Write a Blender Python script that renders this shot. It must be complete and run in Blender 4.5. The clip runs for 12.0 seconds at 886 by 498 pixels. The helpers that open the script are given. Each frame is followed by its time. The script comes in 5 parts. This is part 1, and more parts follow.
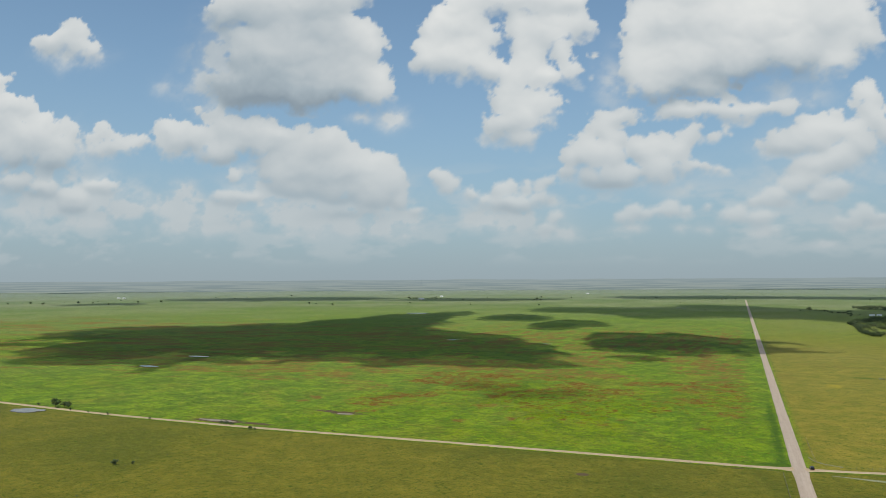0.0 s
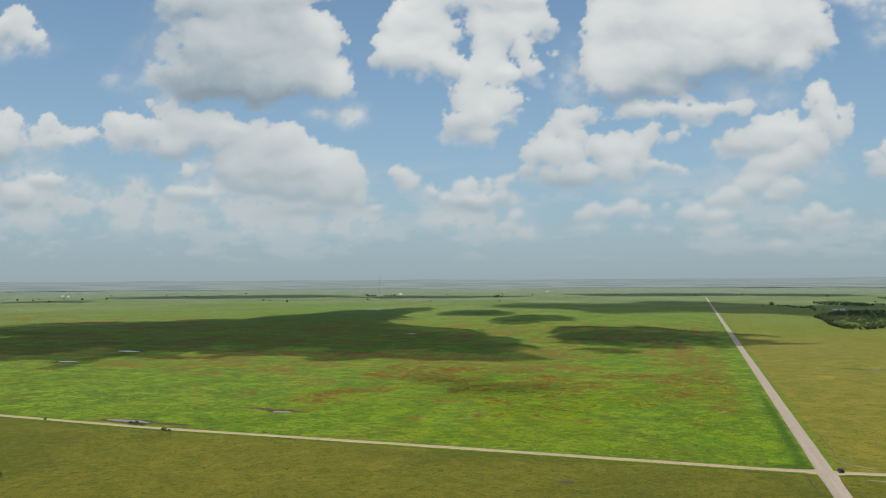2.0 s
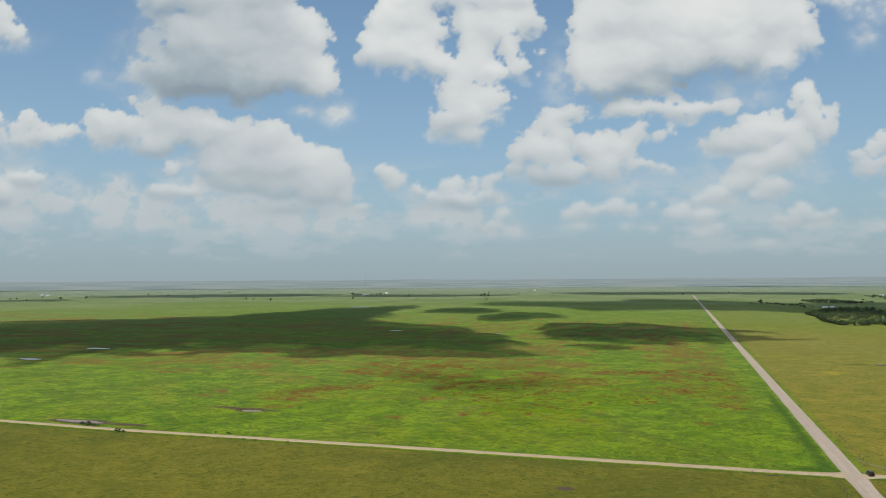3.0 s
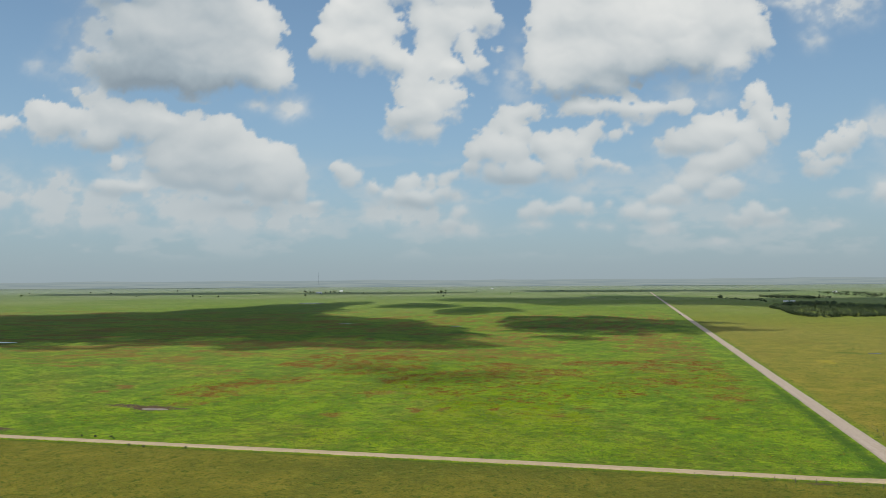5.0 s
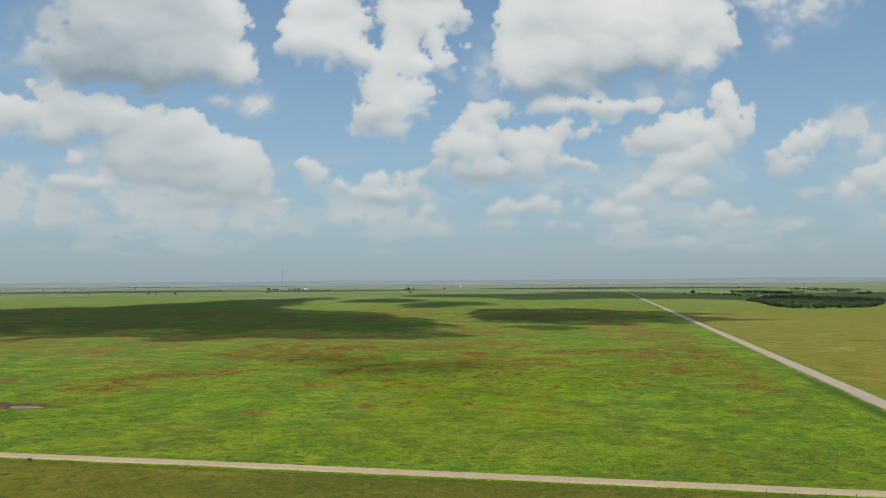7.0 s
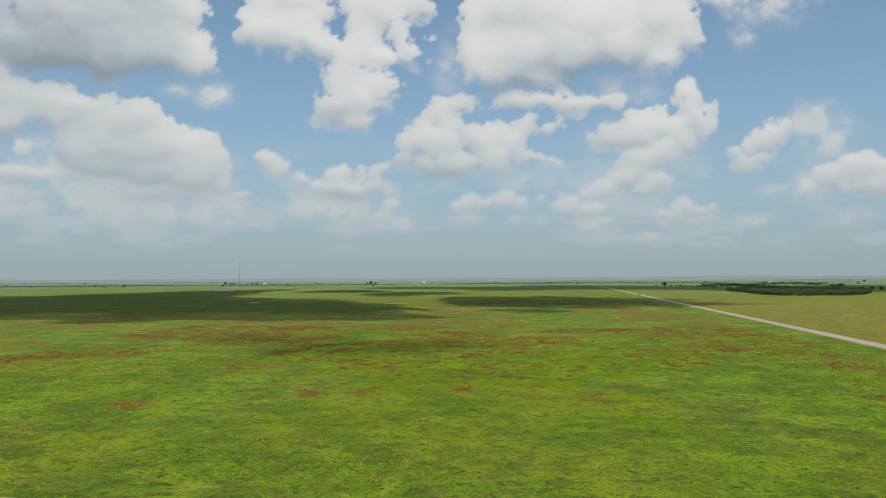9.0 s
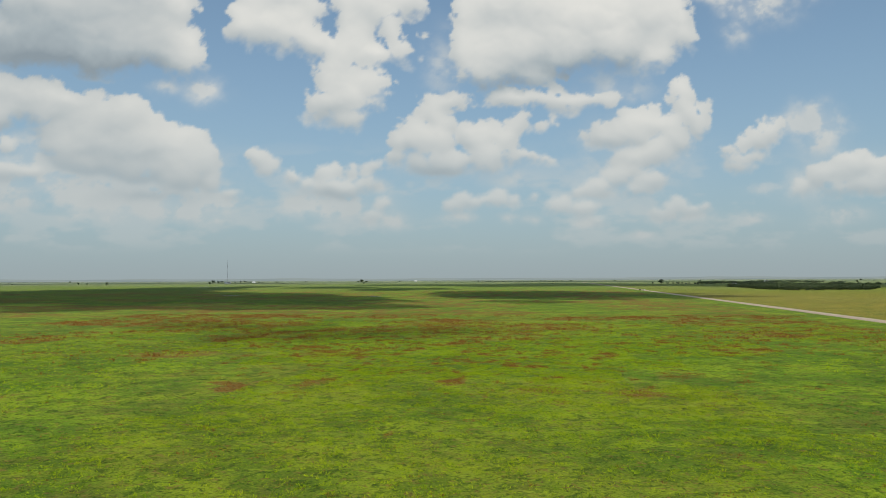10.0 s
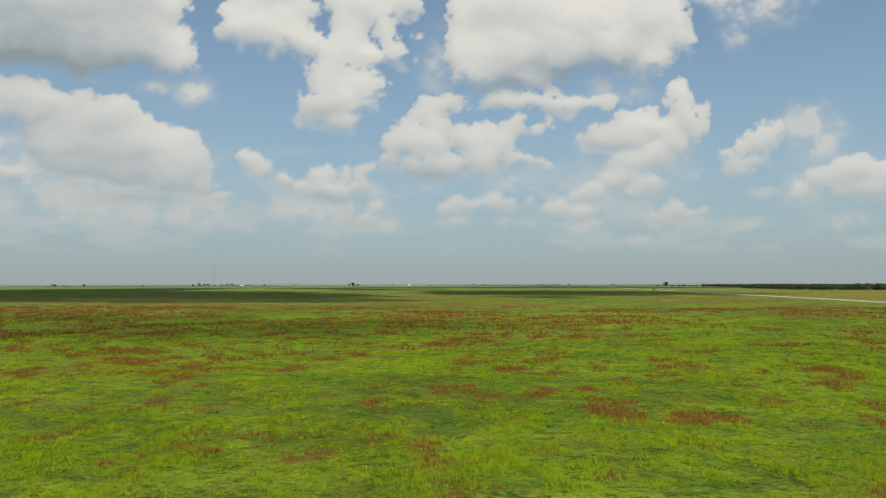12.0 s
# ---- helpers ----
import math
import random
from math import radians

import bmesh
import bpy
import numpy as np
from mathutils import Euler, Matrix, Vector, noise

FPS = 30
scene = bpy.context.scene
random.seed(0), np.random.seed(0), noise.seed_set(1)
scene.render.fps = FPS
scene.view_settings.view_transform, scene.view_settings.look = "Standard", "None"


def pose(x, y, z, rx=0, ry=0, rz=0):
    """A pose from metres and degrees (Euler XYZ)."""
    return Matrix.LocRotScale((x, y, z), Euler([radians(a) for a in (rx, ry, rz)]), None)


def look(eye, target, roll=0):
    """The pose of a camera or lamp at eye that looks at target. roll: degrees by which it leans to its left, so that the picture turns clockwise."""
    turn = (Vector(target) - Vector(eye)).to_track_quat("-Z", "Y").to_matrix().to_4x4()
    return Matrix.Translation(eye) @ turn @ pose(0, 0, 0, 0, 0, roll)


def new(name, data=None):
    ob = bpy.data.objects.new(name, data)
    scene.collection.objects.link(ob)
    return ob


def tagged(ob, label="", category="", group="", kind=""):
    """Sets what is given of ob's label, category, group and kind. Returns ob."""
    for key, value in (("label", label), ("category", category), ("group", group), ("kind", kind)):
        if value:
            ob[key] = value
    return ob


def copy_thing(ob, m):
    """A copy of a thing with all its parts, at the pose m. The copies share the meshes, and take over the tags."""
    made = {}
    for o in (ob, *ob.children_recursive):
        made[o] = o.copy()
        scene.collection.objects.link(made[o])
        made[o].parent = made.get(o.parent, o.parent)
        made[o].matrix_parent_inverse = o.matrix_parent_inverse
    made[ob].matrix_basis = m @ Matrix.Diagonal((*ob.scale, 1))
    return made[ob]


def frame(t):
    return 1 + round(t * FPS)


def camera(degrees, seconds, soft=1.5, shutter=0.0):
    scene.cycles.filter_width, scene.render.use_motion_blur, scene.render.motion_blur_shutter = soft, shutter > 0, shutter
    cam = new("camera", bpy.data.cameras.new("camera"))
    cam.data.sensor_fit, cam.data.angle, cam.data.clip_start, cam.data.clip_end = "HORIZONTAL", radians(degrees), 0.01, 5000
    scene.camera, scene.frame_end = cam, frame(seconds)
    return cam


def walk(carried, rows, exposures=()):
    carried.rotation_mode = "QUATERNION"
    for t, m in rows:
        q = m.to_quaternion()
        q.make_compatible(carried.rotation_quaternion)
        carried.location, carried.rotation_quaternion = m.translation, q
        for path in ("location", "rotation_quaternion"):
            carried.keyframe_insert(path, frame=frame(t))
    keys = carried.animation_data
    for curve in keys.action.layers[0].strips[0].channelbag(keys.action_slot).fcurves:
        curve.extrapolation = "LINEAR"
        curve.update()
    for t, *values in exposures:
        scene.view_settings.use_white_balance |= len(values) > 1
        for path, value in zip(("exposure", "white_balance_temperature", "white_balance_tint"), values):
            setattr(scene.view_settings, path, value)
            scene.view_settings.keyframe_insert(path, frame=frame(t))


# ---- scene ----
cam = camera(61.59, 12.0, soft=0.8)
# seconds, eye, a point 100 m ahead, roll
PATH = [
    (0, (-19.36, -302.76, 69.98), (-56.253, -209.906, 74.174), -0.31),
    (0.5, (-23.79, -290.30, 67.29), (-59.494, -196.985, 71.455), -0.29),
    (1, (-28.77, -277.08, 64.28), (-63.782, -183.503, 68.404), -0.31),
    (1.5, (-33.37, -264.20, 61.47), (-66.216, -169.839, 65.628), -0.27),
    (2, (-37.10, -251.44, 58.75), (-68.937, -156.740, 62.935), -0.30),
    (2.5, (-40.67, -238.86, 55.91), (-71.983, -143.985, 60.148), -0.36),
    (3, (-44.42, -226.23, 53.47), (-74.538, -130.968, 57.645), -0.31),
    (5, (-58.27, -173.42, 42.24), (-82.805, -76.573, 46.462), -0.34),
    (5.5, (-61.19, -159.99, 39.55), (-85.073, -62.981, 43.789), -0.34),
    (6, (-64.03, -147.19, 36.85), (-86.052, -49.736, 41.070), -0.35),
    (6.5, (-66.61, -134.10, 34.24), (-87.863, -36.470, 38.460), -0.40),
    (7, (-69.34, -120.47, 31.54), (-89.689, -22.656, 35.776), -0.40),
    (9, (-86.09, -58.10, 18.95), (-101.522, 40.620, 22.889), -0.30),
    (9.5, (-88.41, -39.45, 15.60), (-103.184, 59.376, 19.577), -0.28),
    (10, (-90.62, -20.86, 12.35), (-105.040, 78.015, 16.330), -0.24),
    (10.5, (-92.82, -2.01, 9.62), (-107.160, 96.878, 13.639), -0.29),
    (11, (-94.95, 16.18, 7.57), (-109.160, 115.080, 11.724), -0.22),
    (11.5, (-97.14, 33.79, 6.48), (-111.113, 132.717, 10.824), -0.26),
    (12, (-99.29, 51.94, 5.53), (-112.992, 150.885, 10.263), -0.09),
]
# the film's white balance warms towards its end: seconds, stops, kelvin, tint
TINTS = [(0.0, 0.0, 6500, 10), (7.0, 0.0, 6550, 10), (9.0, 0.0, 6650, 10), (12.0, 0.0, 7050, 11)]
walk(cam, [(t, look(eye, target, roll)) for t, eye, target, roll in PATH], TINTS)
# ---- world, sun ----
SUN_EL, SUN_AZ = radians(58), radians(165.5)
SUN_DIR = Vector((math.sin(SUN_AZ) * math.cos(SUN_EL), math.cos(SUN_AZ) * math.cos(SUN_EL), math.sin(SUN_EL)))
HAZE = (0.318, 0.390, 0.425, 1)


class Nodes:
    """Short hands for building a node tree."""

    def __init__(self, tree):
        self.tree = tree
        tree.nodes.clear()

    def add(self, kind, **props):
        n = self.tree.nodes.new(kind)
        for k, v in props.items():
            if k == "operation":
                n.operation = v
            elif k == "blend_type":
                n.blend_type = v
            elif k == "data_type":
                n.data_type = v
            elif k == "feature":
                n.feature = v
            elif k == "noise_dimensions":
                n.noise_dimensions = v
            elif k == "attribute_name":
                n.attribute_name = v
        return n

    def put(self, socket, value):
        if isinstance(value, bpy.types.NodeSocket):
            self.tree.links.new(value, socket)
        elif value is not None:
            socket.default_value = value

    def math(self, op, a, b=None, c=None, clamp=False):
        n = self.add("ShaderNodeMath", operation=op)
        n.use_clamp = clamp
        for s, v in zip(n.inputs, (a, b, c)):
            self.put(s, v)
        return n.outputs[0]

    def vmath(self, op, a, b=None, c=None):
        n = self.add("ShaderNodeVectorMath", operation=op)
        for s, v in zip(n.inputs, (a, b, c)):
            self.put(s, v)
        return n.outputs["Value"] if op in ("LENGTH", "DOT_PRODUCT", "DISTANCE") else n.outputs["Vector"]

    def noise(self, vec, scale, detail=4, rough=0.55, dist=0.0, color=False):
        n = self.add("ShaderNodeTexNoise")
        self.put(n.inputs["Vector"], vec)
        for k, v in (("Scale", scale), ("Detail", detail), ("Roughness", rough), ("Distortion", dist)):
            n.inputs[k].default_value = v
        return n.outputs["Color"] if color else n.outputs["Fac"]

    def range(self, v, a, b, c=0.0, d=1.0, smooth=True):
        n = self.add("ShaderNodeMapRange")
        n.interpolation_type = "SMOOTHSTEP" if smooth else "LINEAR"
        for s, x in zip(n.inputs, (v, a, b, c, d)):
            self.put(s, x)
        return n.outputs[0]

    def mix(self, fac, a, b, mode="MIX"):
        n = self.add("ShaderNodeMix", data_type="RGBA", blend_type=mode)
        self.put(n.inputs[0], fac)
        self.put(n.inputs[6], a)
        self.put(n.inputs[7], b)
        return n.outputs[2]

    def xyz(self, x=0.0, y=0.0, z=0.0):
        n = self.add("ShaderNodeCombineXYZ")
        for s, v in zip(n.inputs, (x, y, z)):
            self.put(s, v)
        return n.outputs[0]

    def split(self, v):
        n = self.add("ShaderNodeSeparateXYZ")
        self.put(n.inputs[0], v)
        return n.outputs


SKY_STRENGTH = 0.112
world = bpy.data.worlds.new("world")
scene.world = world
world.use_nodes = True
w = Nodes(world.node_tree)
sky = w.add("ShaderNodeTexSky")
sky.sky_type, sky.sun_disc, sky.sun_elevation, sky.sun_rotation = "NISHITA", False, SUN_EL, SUN_AZ
sky.air_density, sky.dust_density, sky.ozone_density, sky.altitude = 1.0, 0.5, 1.2, 300
way = w.add("ShaderNodeTexCoord").outputs["Generated"]
wx, wy, wz = w.split(way)
azimuth = w.math("ARCTAN2", wx, wy)
blue = w.vmath("MULTIPLY", sky.outputs[0], (SKY_STRENGTH * 0.90, SKY_STRENGTH * 0.98, SKY_STRENGTH * 1.02))
height = w.math("MAXIMUM", wz, 0.0)
veil = w.math("MULTIPLY", w.math("EXPONENT", w.math("MULTIPLY", height, -3.8)), 0.8)
mist = w.math("MULTIPLY", w.math("EXPONENT", w.math("MULTIPLY", height, -8.5)), 0.97)
air = w.mix(mist, w.mix(veil, blue, (0.230, 0.425, 0.548, 1)), HAZE)
# land beyond the ground sheet, up to a low, uneven skyline: far pastures with haze painted in
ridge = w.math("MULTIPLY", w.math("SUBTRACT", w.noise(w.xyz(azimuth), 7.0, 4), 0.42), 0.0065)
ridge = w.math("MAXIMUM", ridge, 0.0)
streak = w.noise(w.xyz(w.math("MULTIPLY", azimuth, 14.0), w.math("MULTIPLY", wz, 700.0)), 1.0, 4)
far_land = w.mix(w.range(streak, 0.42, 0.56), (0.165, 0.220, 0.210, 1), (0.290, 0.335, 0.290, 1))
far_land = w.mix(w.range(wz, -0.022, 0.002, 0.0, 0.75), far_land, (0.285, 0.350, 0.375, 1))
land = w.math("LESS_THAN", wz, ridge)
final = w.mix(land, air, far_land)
bg = w.add("ShaderNodeBackground")
w.put(bg.inputs[0], final)
out = w.add("ShaderNodeOutputWorld")
w.put(out.inputs[0], bg.outputs[0])

sun = new("sun", bpy.data.lights.new("sun", "SUN"))
sun.data.energy, sun.data.angle, sun.data.color = 4.1, radians(0.53), (1.0, 0.95, 0.86)
sun.matrix_world = look(SUN_DIR * 3000, (0, 0, 0))
# clouds: each row is a lobe, east, up, half-width, half-height (and strength)
FIRM = {
    "west_tower": [(-29.4, 35, 4.2, 3), (-33.3, 37.7, 5.3, 3.4), (-39.5, 40.1, 6.1, 3.8), (-28.6, 29.9, 4.2, 3), (-34.8, 31.5, 6.8, 4.6), (-41.7, 33.9, 6.8, 5.3), (-46, 35.5, 4.6, 3.8), (-44.7, 30, 7.6, 3.4), (-37, 28.8, 8.4, 2.9), (-27.8, 27.6, 3.8, 2), (-48.6, 29.7, 3.8, 2.6), (-46.4, 42.5, 7.6, 3.8), (-34.8, 43.3, 8.4, 3.8), (-26.3, 34.7, 1.2, 1.4), (-27.5, 37.1, 1.7, 1.5), (-25.1, 28.7, 1.2, 1.5), (-24.4, 26.9, 0.8, 0.9), (-52.5, 31.8, 1.1, 0.6)],
    "west_bank": [(-57.7, 23.1, 3.4, 2.6), (-54.2, 22.7, 3, 2.1), (-59.2, 22, 3, 2.3), (-60, 23.9, 2.3, 1.7), (-53.9, 27, 1.2, 0.9), (-52, 25.8, 1.7, 1.8), (-48.5, 23.4, 3.8, 2.7), (-44.7, 22.6, 4.2, 3), (-42.3, 21.9, 3.8, 2.9), (-39.3, 22.1, 2.4, 1.8), (-38.1, 23, 1.1, 0.9), (-50.8, 20.4, 4.6, 1.7), (-48.6, 16.7, 1.7, 1.2), (-41.9, 17.2, 3, 2.1)],
    "west_heap": [(-34.7, 20.6, 3.8, 2.7), (-31.6, 19.5, 3, 2.4), (-37, 19.1, 4.6, 3), (-28.5, 18.1, 2.6, 2.1), (-26.2, 17.1, 2.6, 2.1), (-24.3, 15.2, 2.3, 2.3), (-27, 14.4, 3.8, 3), (-32.3, 16, 6.1, 3.4), (-38.5, 16, 5.3, 2.7), (-23.2, 12.9, 1.4, 1.8), (-40.8, 18.8, 4.6, 2.3), (-49.1, 13.4, 3.2, 1.1), (-46.1, 13, 2.3, 0.8), (-28.9, 11.8, 0.8, 0.5), (-20.5, 10.7, 1.4, 0.7)],
    "north_tower": [(-17.1, 36.8, 3.2, 3), (-13.2, 36.4, 3, 3), (-10.1, 35.6, 1.9, 2), (-18.2, 32.9, 3.4, 2.3), (-14, 32.9, 4.2, 2.9), (-10.9, 30.9, 3.4, 2.1), (-20.5, 31.8, 1.4, 1.1), (-15.5, 38.4, 3.8, 3), (-5.1, 35.6, 2.9, 3), (-6.3, 37.6, 1.4, 1.2), (-1.6, 36, 3.4, 3), (2.2, 36.7, 1.8, 2.3), (3.9, 35.9, 0.9, 1.2), (-4.7, 32.1, 2.6, 2.6), (0.3, 32.8, 1.8, 3), (1, 29.7, 1.8, 1.7), (-2.4, 29.1, 3, 2), (-6.3, 29.4, 3, 2.3), (-3.1, 40.7, 6.8, 3.4)],
    "north_tower_more": [(-12.4, 41.5, 4.6, 3.4), (3.9, 31.6, 0.5, 0.5)],
    "north_stem": [(-7.1, 26.6, 3.4, 2.4), (-3.6, 25.5, 3, 2.1), (-1.3, 25.4, 1.4, 1.4), (-6.3, 23.2, 4.2, 2.1), (-9, 22.4, 2, 1.7), (-9.8, 21.1, 1.5, 0.6), (-5.6, 20.8, 2.7, 1.4), (-2.1, 23.1, 1.5, 1.4)],
    "north_mass": [(12.2, 35.9, 3.8, 3.8), (9.9, 33.1, 2.4, 2.4), (16.9, 36.6, 6.1, 4.6), (23, 35, 6.8, 4.6), (30.7, 34.9, 6.8, 4.9), (36.9, 34.9, 3.8, 4.6), (39.1, 32.2, 2.1, 2.4), (35.2, 29.8, 3.8, 2.7), (33.7, 27.9, 2.1, 1.1), (11.4, 29.6, 3.3, 3), (16, 30.4, 5.3, 3.8), (21.4, 31.1, 6.1, 3.4), (28.4, 31.4, 6.1, 3.4), (9.1, 26.9, 1.5, 1.7), (13.7, 27.3, 4.6, 2.4), (19.1, 27.2, 4.6, 2), (17, 42.1, 8.4, 3.8), (28.6, 42.8, 9.1, 3.8), (37, 41.2, 4.6, 3)],
    "north_mass_more": [(11.5, 39, 2, 1.8)],
    "north_strip": [(14.2, 23.4, 1.8, 1.1), (16.7, 23.4, 3.8, 1.2), (21.3, 23.3, 3.8, 1.3), (22.5, 24.9, 1.4, 0.9), (25.1, 23.6, 3.4, 1.2), (28.6, 23.7, 2.3, 1.1), (23.3, 25.4, 0.9, 0.5)],
    "mid_heap": [(6, 24, 1.4, 0.9), (7.9, 23.2, 2.6, 1.2), (9.3, 23, 1, 1), (6.1, 23.1, 1.5, 1.1), (4.3, 21.3, 1.7, 1.2), (5.6, 21.5, 1.9, 1.4), (2.9, 19.6, 1.8, 1.7), (6.7, 20, 1.9, 1.7), (1.3, 17.9, 2, 1.8), (0.5, 15.8, 1.2, 1.2), (5.1, 17.7, 3.4, 2.4), (4.4, 14.7, 2.1, 1.4), (7.4, 15, 3, 1.7)],
    "mid_arms": [(10.1, 18.8, 1.5, 1.4), (9.4, 19.6, 0.8, 0.9), (12, 18.4, 2.7, 1.8), (14, 19.1, 1.8, 1.5), (12.8, 15.7, 3, 2), (16.6, 19.5, 1.2, 2.1), (17.3, 20.9, 0.8, 1.1), (15.5, 17.6, 2.1, 1.7), (18.1, 16, 1.8, 0.8), (20.3, 15.6, 1.2, 0.5), (19.7, 19.5, 0.9, 0.6), (21.3, 20.1, 0.6, 0.5), (16.6, 15.7, 2, 1.1)],
    "small_puffs": [(-17.7, 15.7, 1.4, 1.1), (-16.7, 15.1, 1.5, 1.2), (-15.1, 14.3, 1.1, 0.9), (-15.9, 13.7, 1.5, 0.8), (-12.5, 13, 1.1, 1), (-10.9, 12, 1.1, 0.8), (-8.5, 13.2, 1.4, 1.2), (-7.1, 13.7, 0.9, 0.9), (-5.2, 13.4, 0.9, 1), (-3.3, 13.5, 1.2, 0.9), (-2.1, 14.1, 1.1, 0.9), (-6.4, 11.6, 2.7, 1.2), (-3.3, 12, 1.7, 1.1), (-8.7, 11.6, 1.5, 0.9), (-1, 9.3, 1.2, 0.9), (-2.2, 8, 1.2, 0.8), (-3.3, 7.4, 0.9, 0.5)],
    "low_puffs": [(9.3, 10, 1.5, 1.1), (8.3, 9.2, 1.7, 1.1), (11.2, 9.4, 1.9, 0.9), (14.1, 10.5, 1.5, 1.1), (13.5, 9.9, 2.3, 0.8), (16.5, 9.9, 0.8, 0.6), (19.3, 10.3, 0.8, 0.6), (22.2, 9.3, 1.8, 1.1), (21.1, 8.9, 1.1, 0.6), (23.4, 9.9, 0.8, 0.6), (26, 8.8, 2.1, 0.9), (27.7, 7.2, 1.2, 0.5)],
    "east_head": [(39, 25.2, 1.7, 1.1), (40.1, 24.4, 1.4, 1.5), (37.8, 24, 1.1, 0.9), (39.7, 22.4, 1.7, 1.7), (42.4, 22, 0.9, 1.4), (41.8, 20.1, 1.4, 1.5), (40.4, 20.9, 1.5, 1.8), (43.1, 22.8, 0.5, 0.6), (33.9, 22.1, 1.5, 1.1), (35.9, 22.9, 1.2, 1.1), (32, 21.6, 1.4, 1.1), (33.1, 19.8, 2.6, 2), (30.4, 19.4, 2.1, 1.5), (28.1, 19, 1.8, 1.4), (27, 18.3, 1.5, 0.9), (29.3, 18.3, 3, 0.9), (35.4, 20.2, 1.8, 2.1), (37.3, 19.8, 2, 2)],
    "east_foot": [(38.8, 18.2, 2, 1.5), (35.7, 16.7, 2.6, 1.5), (36.7, 17.4, 1.5, 1.1), (33.8, 15.9, 3, 1.4), (31.5, 15.6, 2, 1.4), (30.3, 14.8, 1.2, 0.9), (32.2, 14, 2.3, 1.2), (28, 12.1, 1.5, 1.1), (27.2, 11.4, 2, 1.1), (25.3, 11, 1.1, 0.8), (34.9, 12.5, 2.7, 1.2), (33.3, 11.3, 2.3, 0.9), (30.3, 13.3, 2.3, 1.1)],
    "east_low": [(38.9, 9.5, 1.4, 1.2), (37.8, 8.8, 1.5, 1.1), (40.1, 8.8, 1.7, 0.9), (42, 9.3, 1.1, 0.6), (36.9, 8, 1.7, 0.7), (35.5, 8.2, 0.8, 0.6), (51.5, 19.4, 1.8, 1.4), (49.5, 18.4, 1.8, 1.4), (52.7, 20.2, 0.9, 0.9), (47.6, 17.6, 1.8, 1.1), (45.5, 16.8, 1.7, 0.8), (47.2, 15.8, 2.6, 0.8), (46.8, 14.7, 2, 0.9)],
    "east_heap": [(55.5, 11.9, 1.4, 1.2), (55.1, 11.2, 1.2, 0.8), (58.2, 13.4, 2.3, 1.5), (60.5, 13.8, 2.6, 1.8), (62.4, 14.6, 3, 2.3), (61.6, 11.9, 3, 1.2), (64, 15.3, 2.6, 1.8), (67, 14.2, 3, 2), (65.4, 12.2, 3.8, 1.4)],
    "far_west": [(-76.5, 40.2, 2.3, 2.3), (-75, 39, 2.5, 2.1), (-79, 39, 3.5, 1.9), (-81, 38.9, 2.3, 1.4), (-72.5, 37.7, 1.5, 1.1), (-73.5, 37.1, 2.1, 1.1), (-89.1, 33.3, 1.4, 2), (-88.1, 33.7, 1.4, 1), (-86.9, 29, 3.3, 2), (-84.3, 28.4, 2.5, 2), (-89, 28.2, 4, 3.6), (-81.7, 26.5, 2.1, 2.1), (-82.7, 24.3, 4.9, 2.5), (-79.1, 23.7, 2.1, 1.7), (-77.2, 25.1, 1.1, 1.1), (-75.8, 24, 1.5, 1.5)],
    "far_bank": [(-85.7, 23.5, 5.9, 3.9), (-78.6, 21.8, 3.8, 2.7), (-70.9, 24.6, 1.5, 1.3), (-72.2, 23.3, 1.9, 1.3), (-69.3, 23.6, 1.9, 1.3), (-67.3, 22.7, 2.4, 1.3), (-64.9, 21.9, 2.4, 1.1), (-68.7, 21.4, 4.7, 1.3), (-75.4, 13.7, 2.9, 2.1), (-75.9, 14.2, 1.5, 1.5), (-80.5, 15.6, 2.9, 1.4), (-85.6, 16.7, 3.9, 1.2), (-70.6, 15.8, 3.4, 1.1)],
}
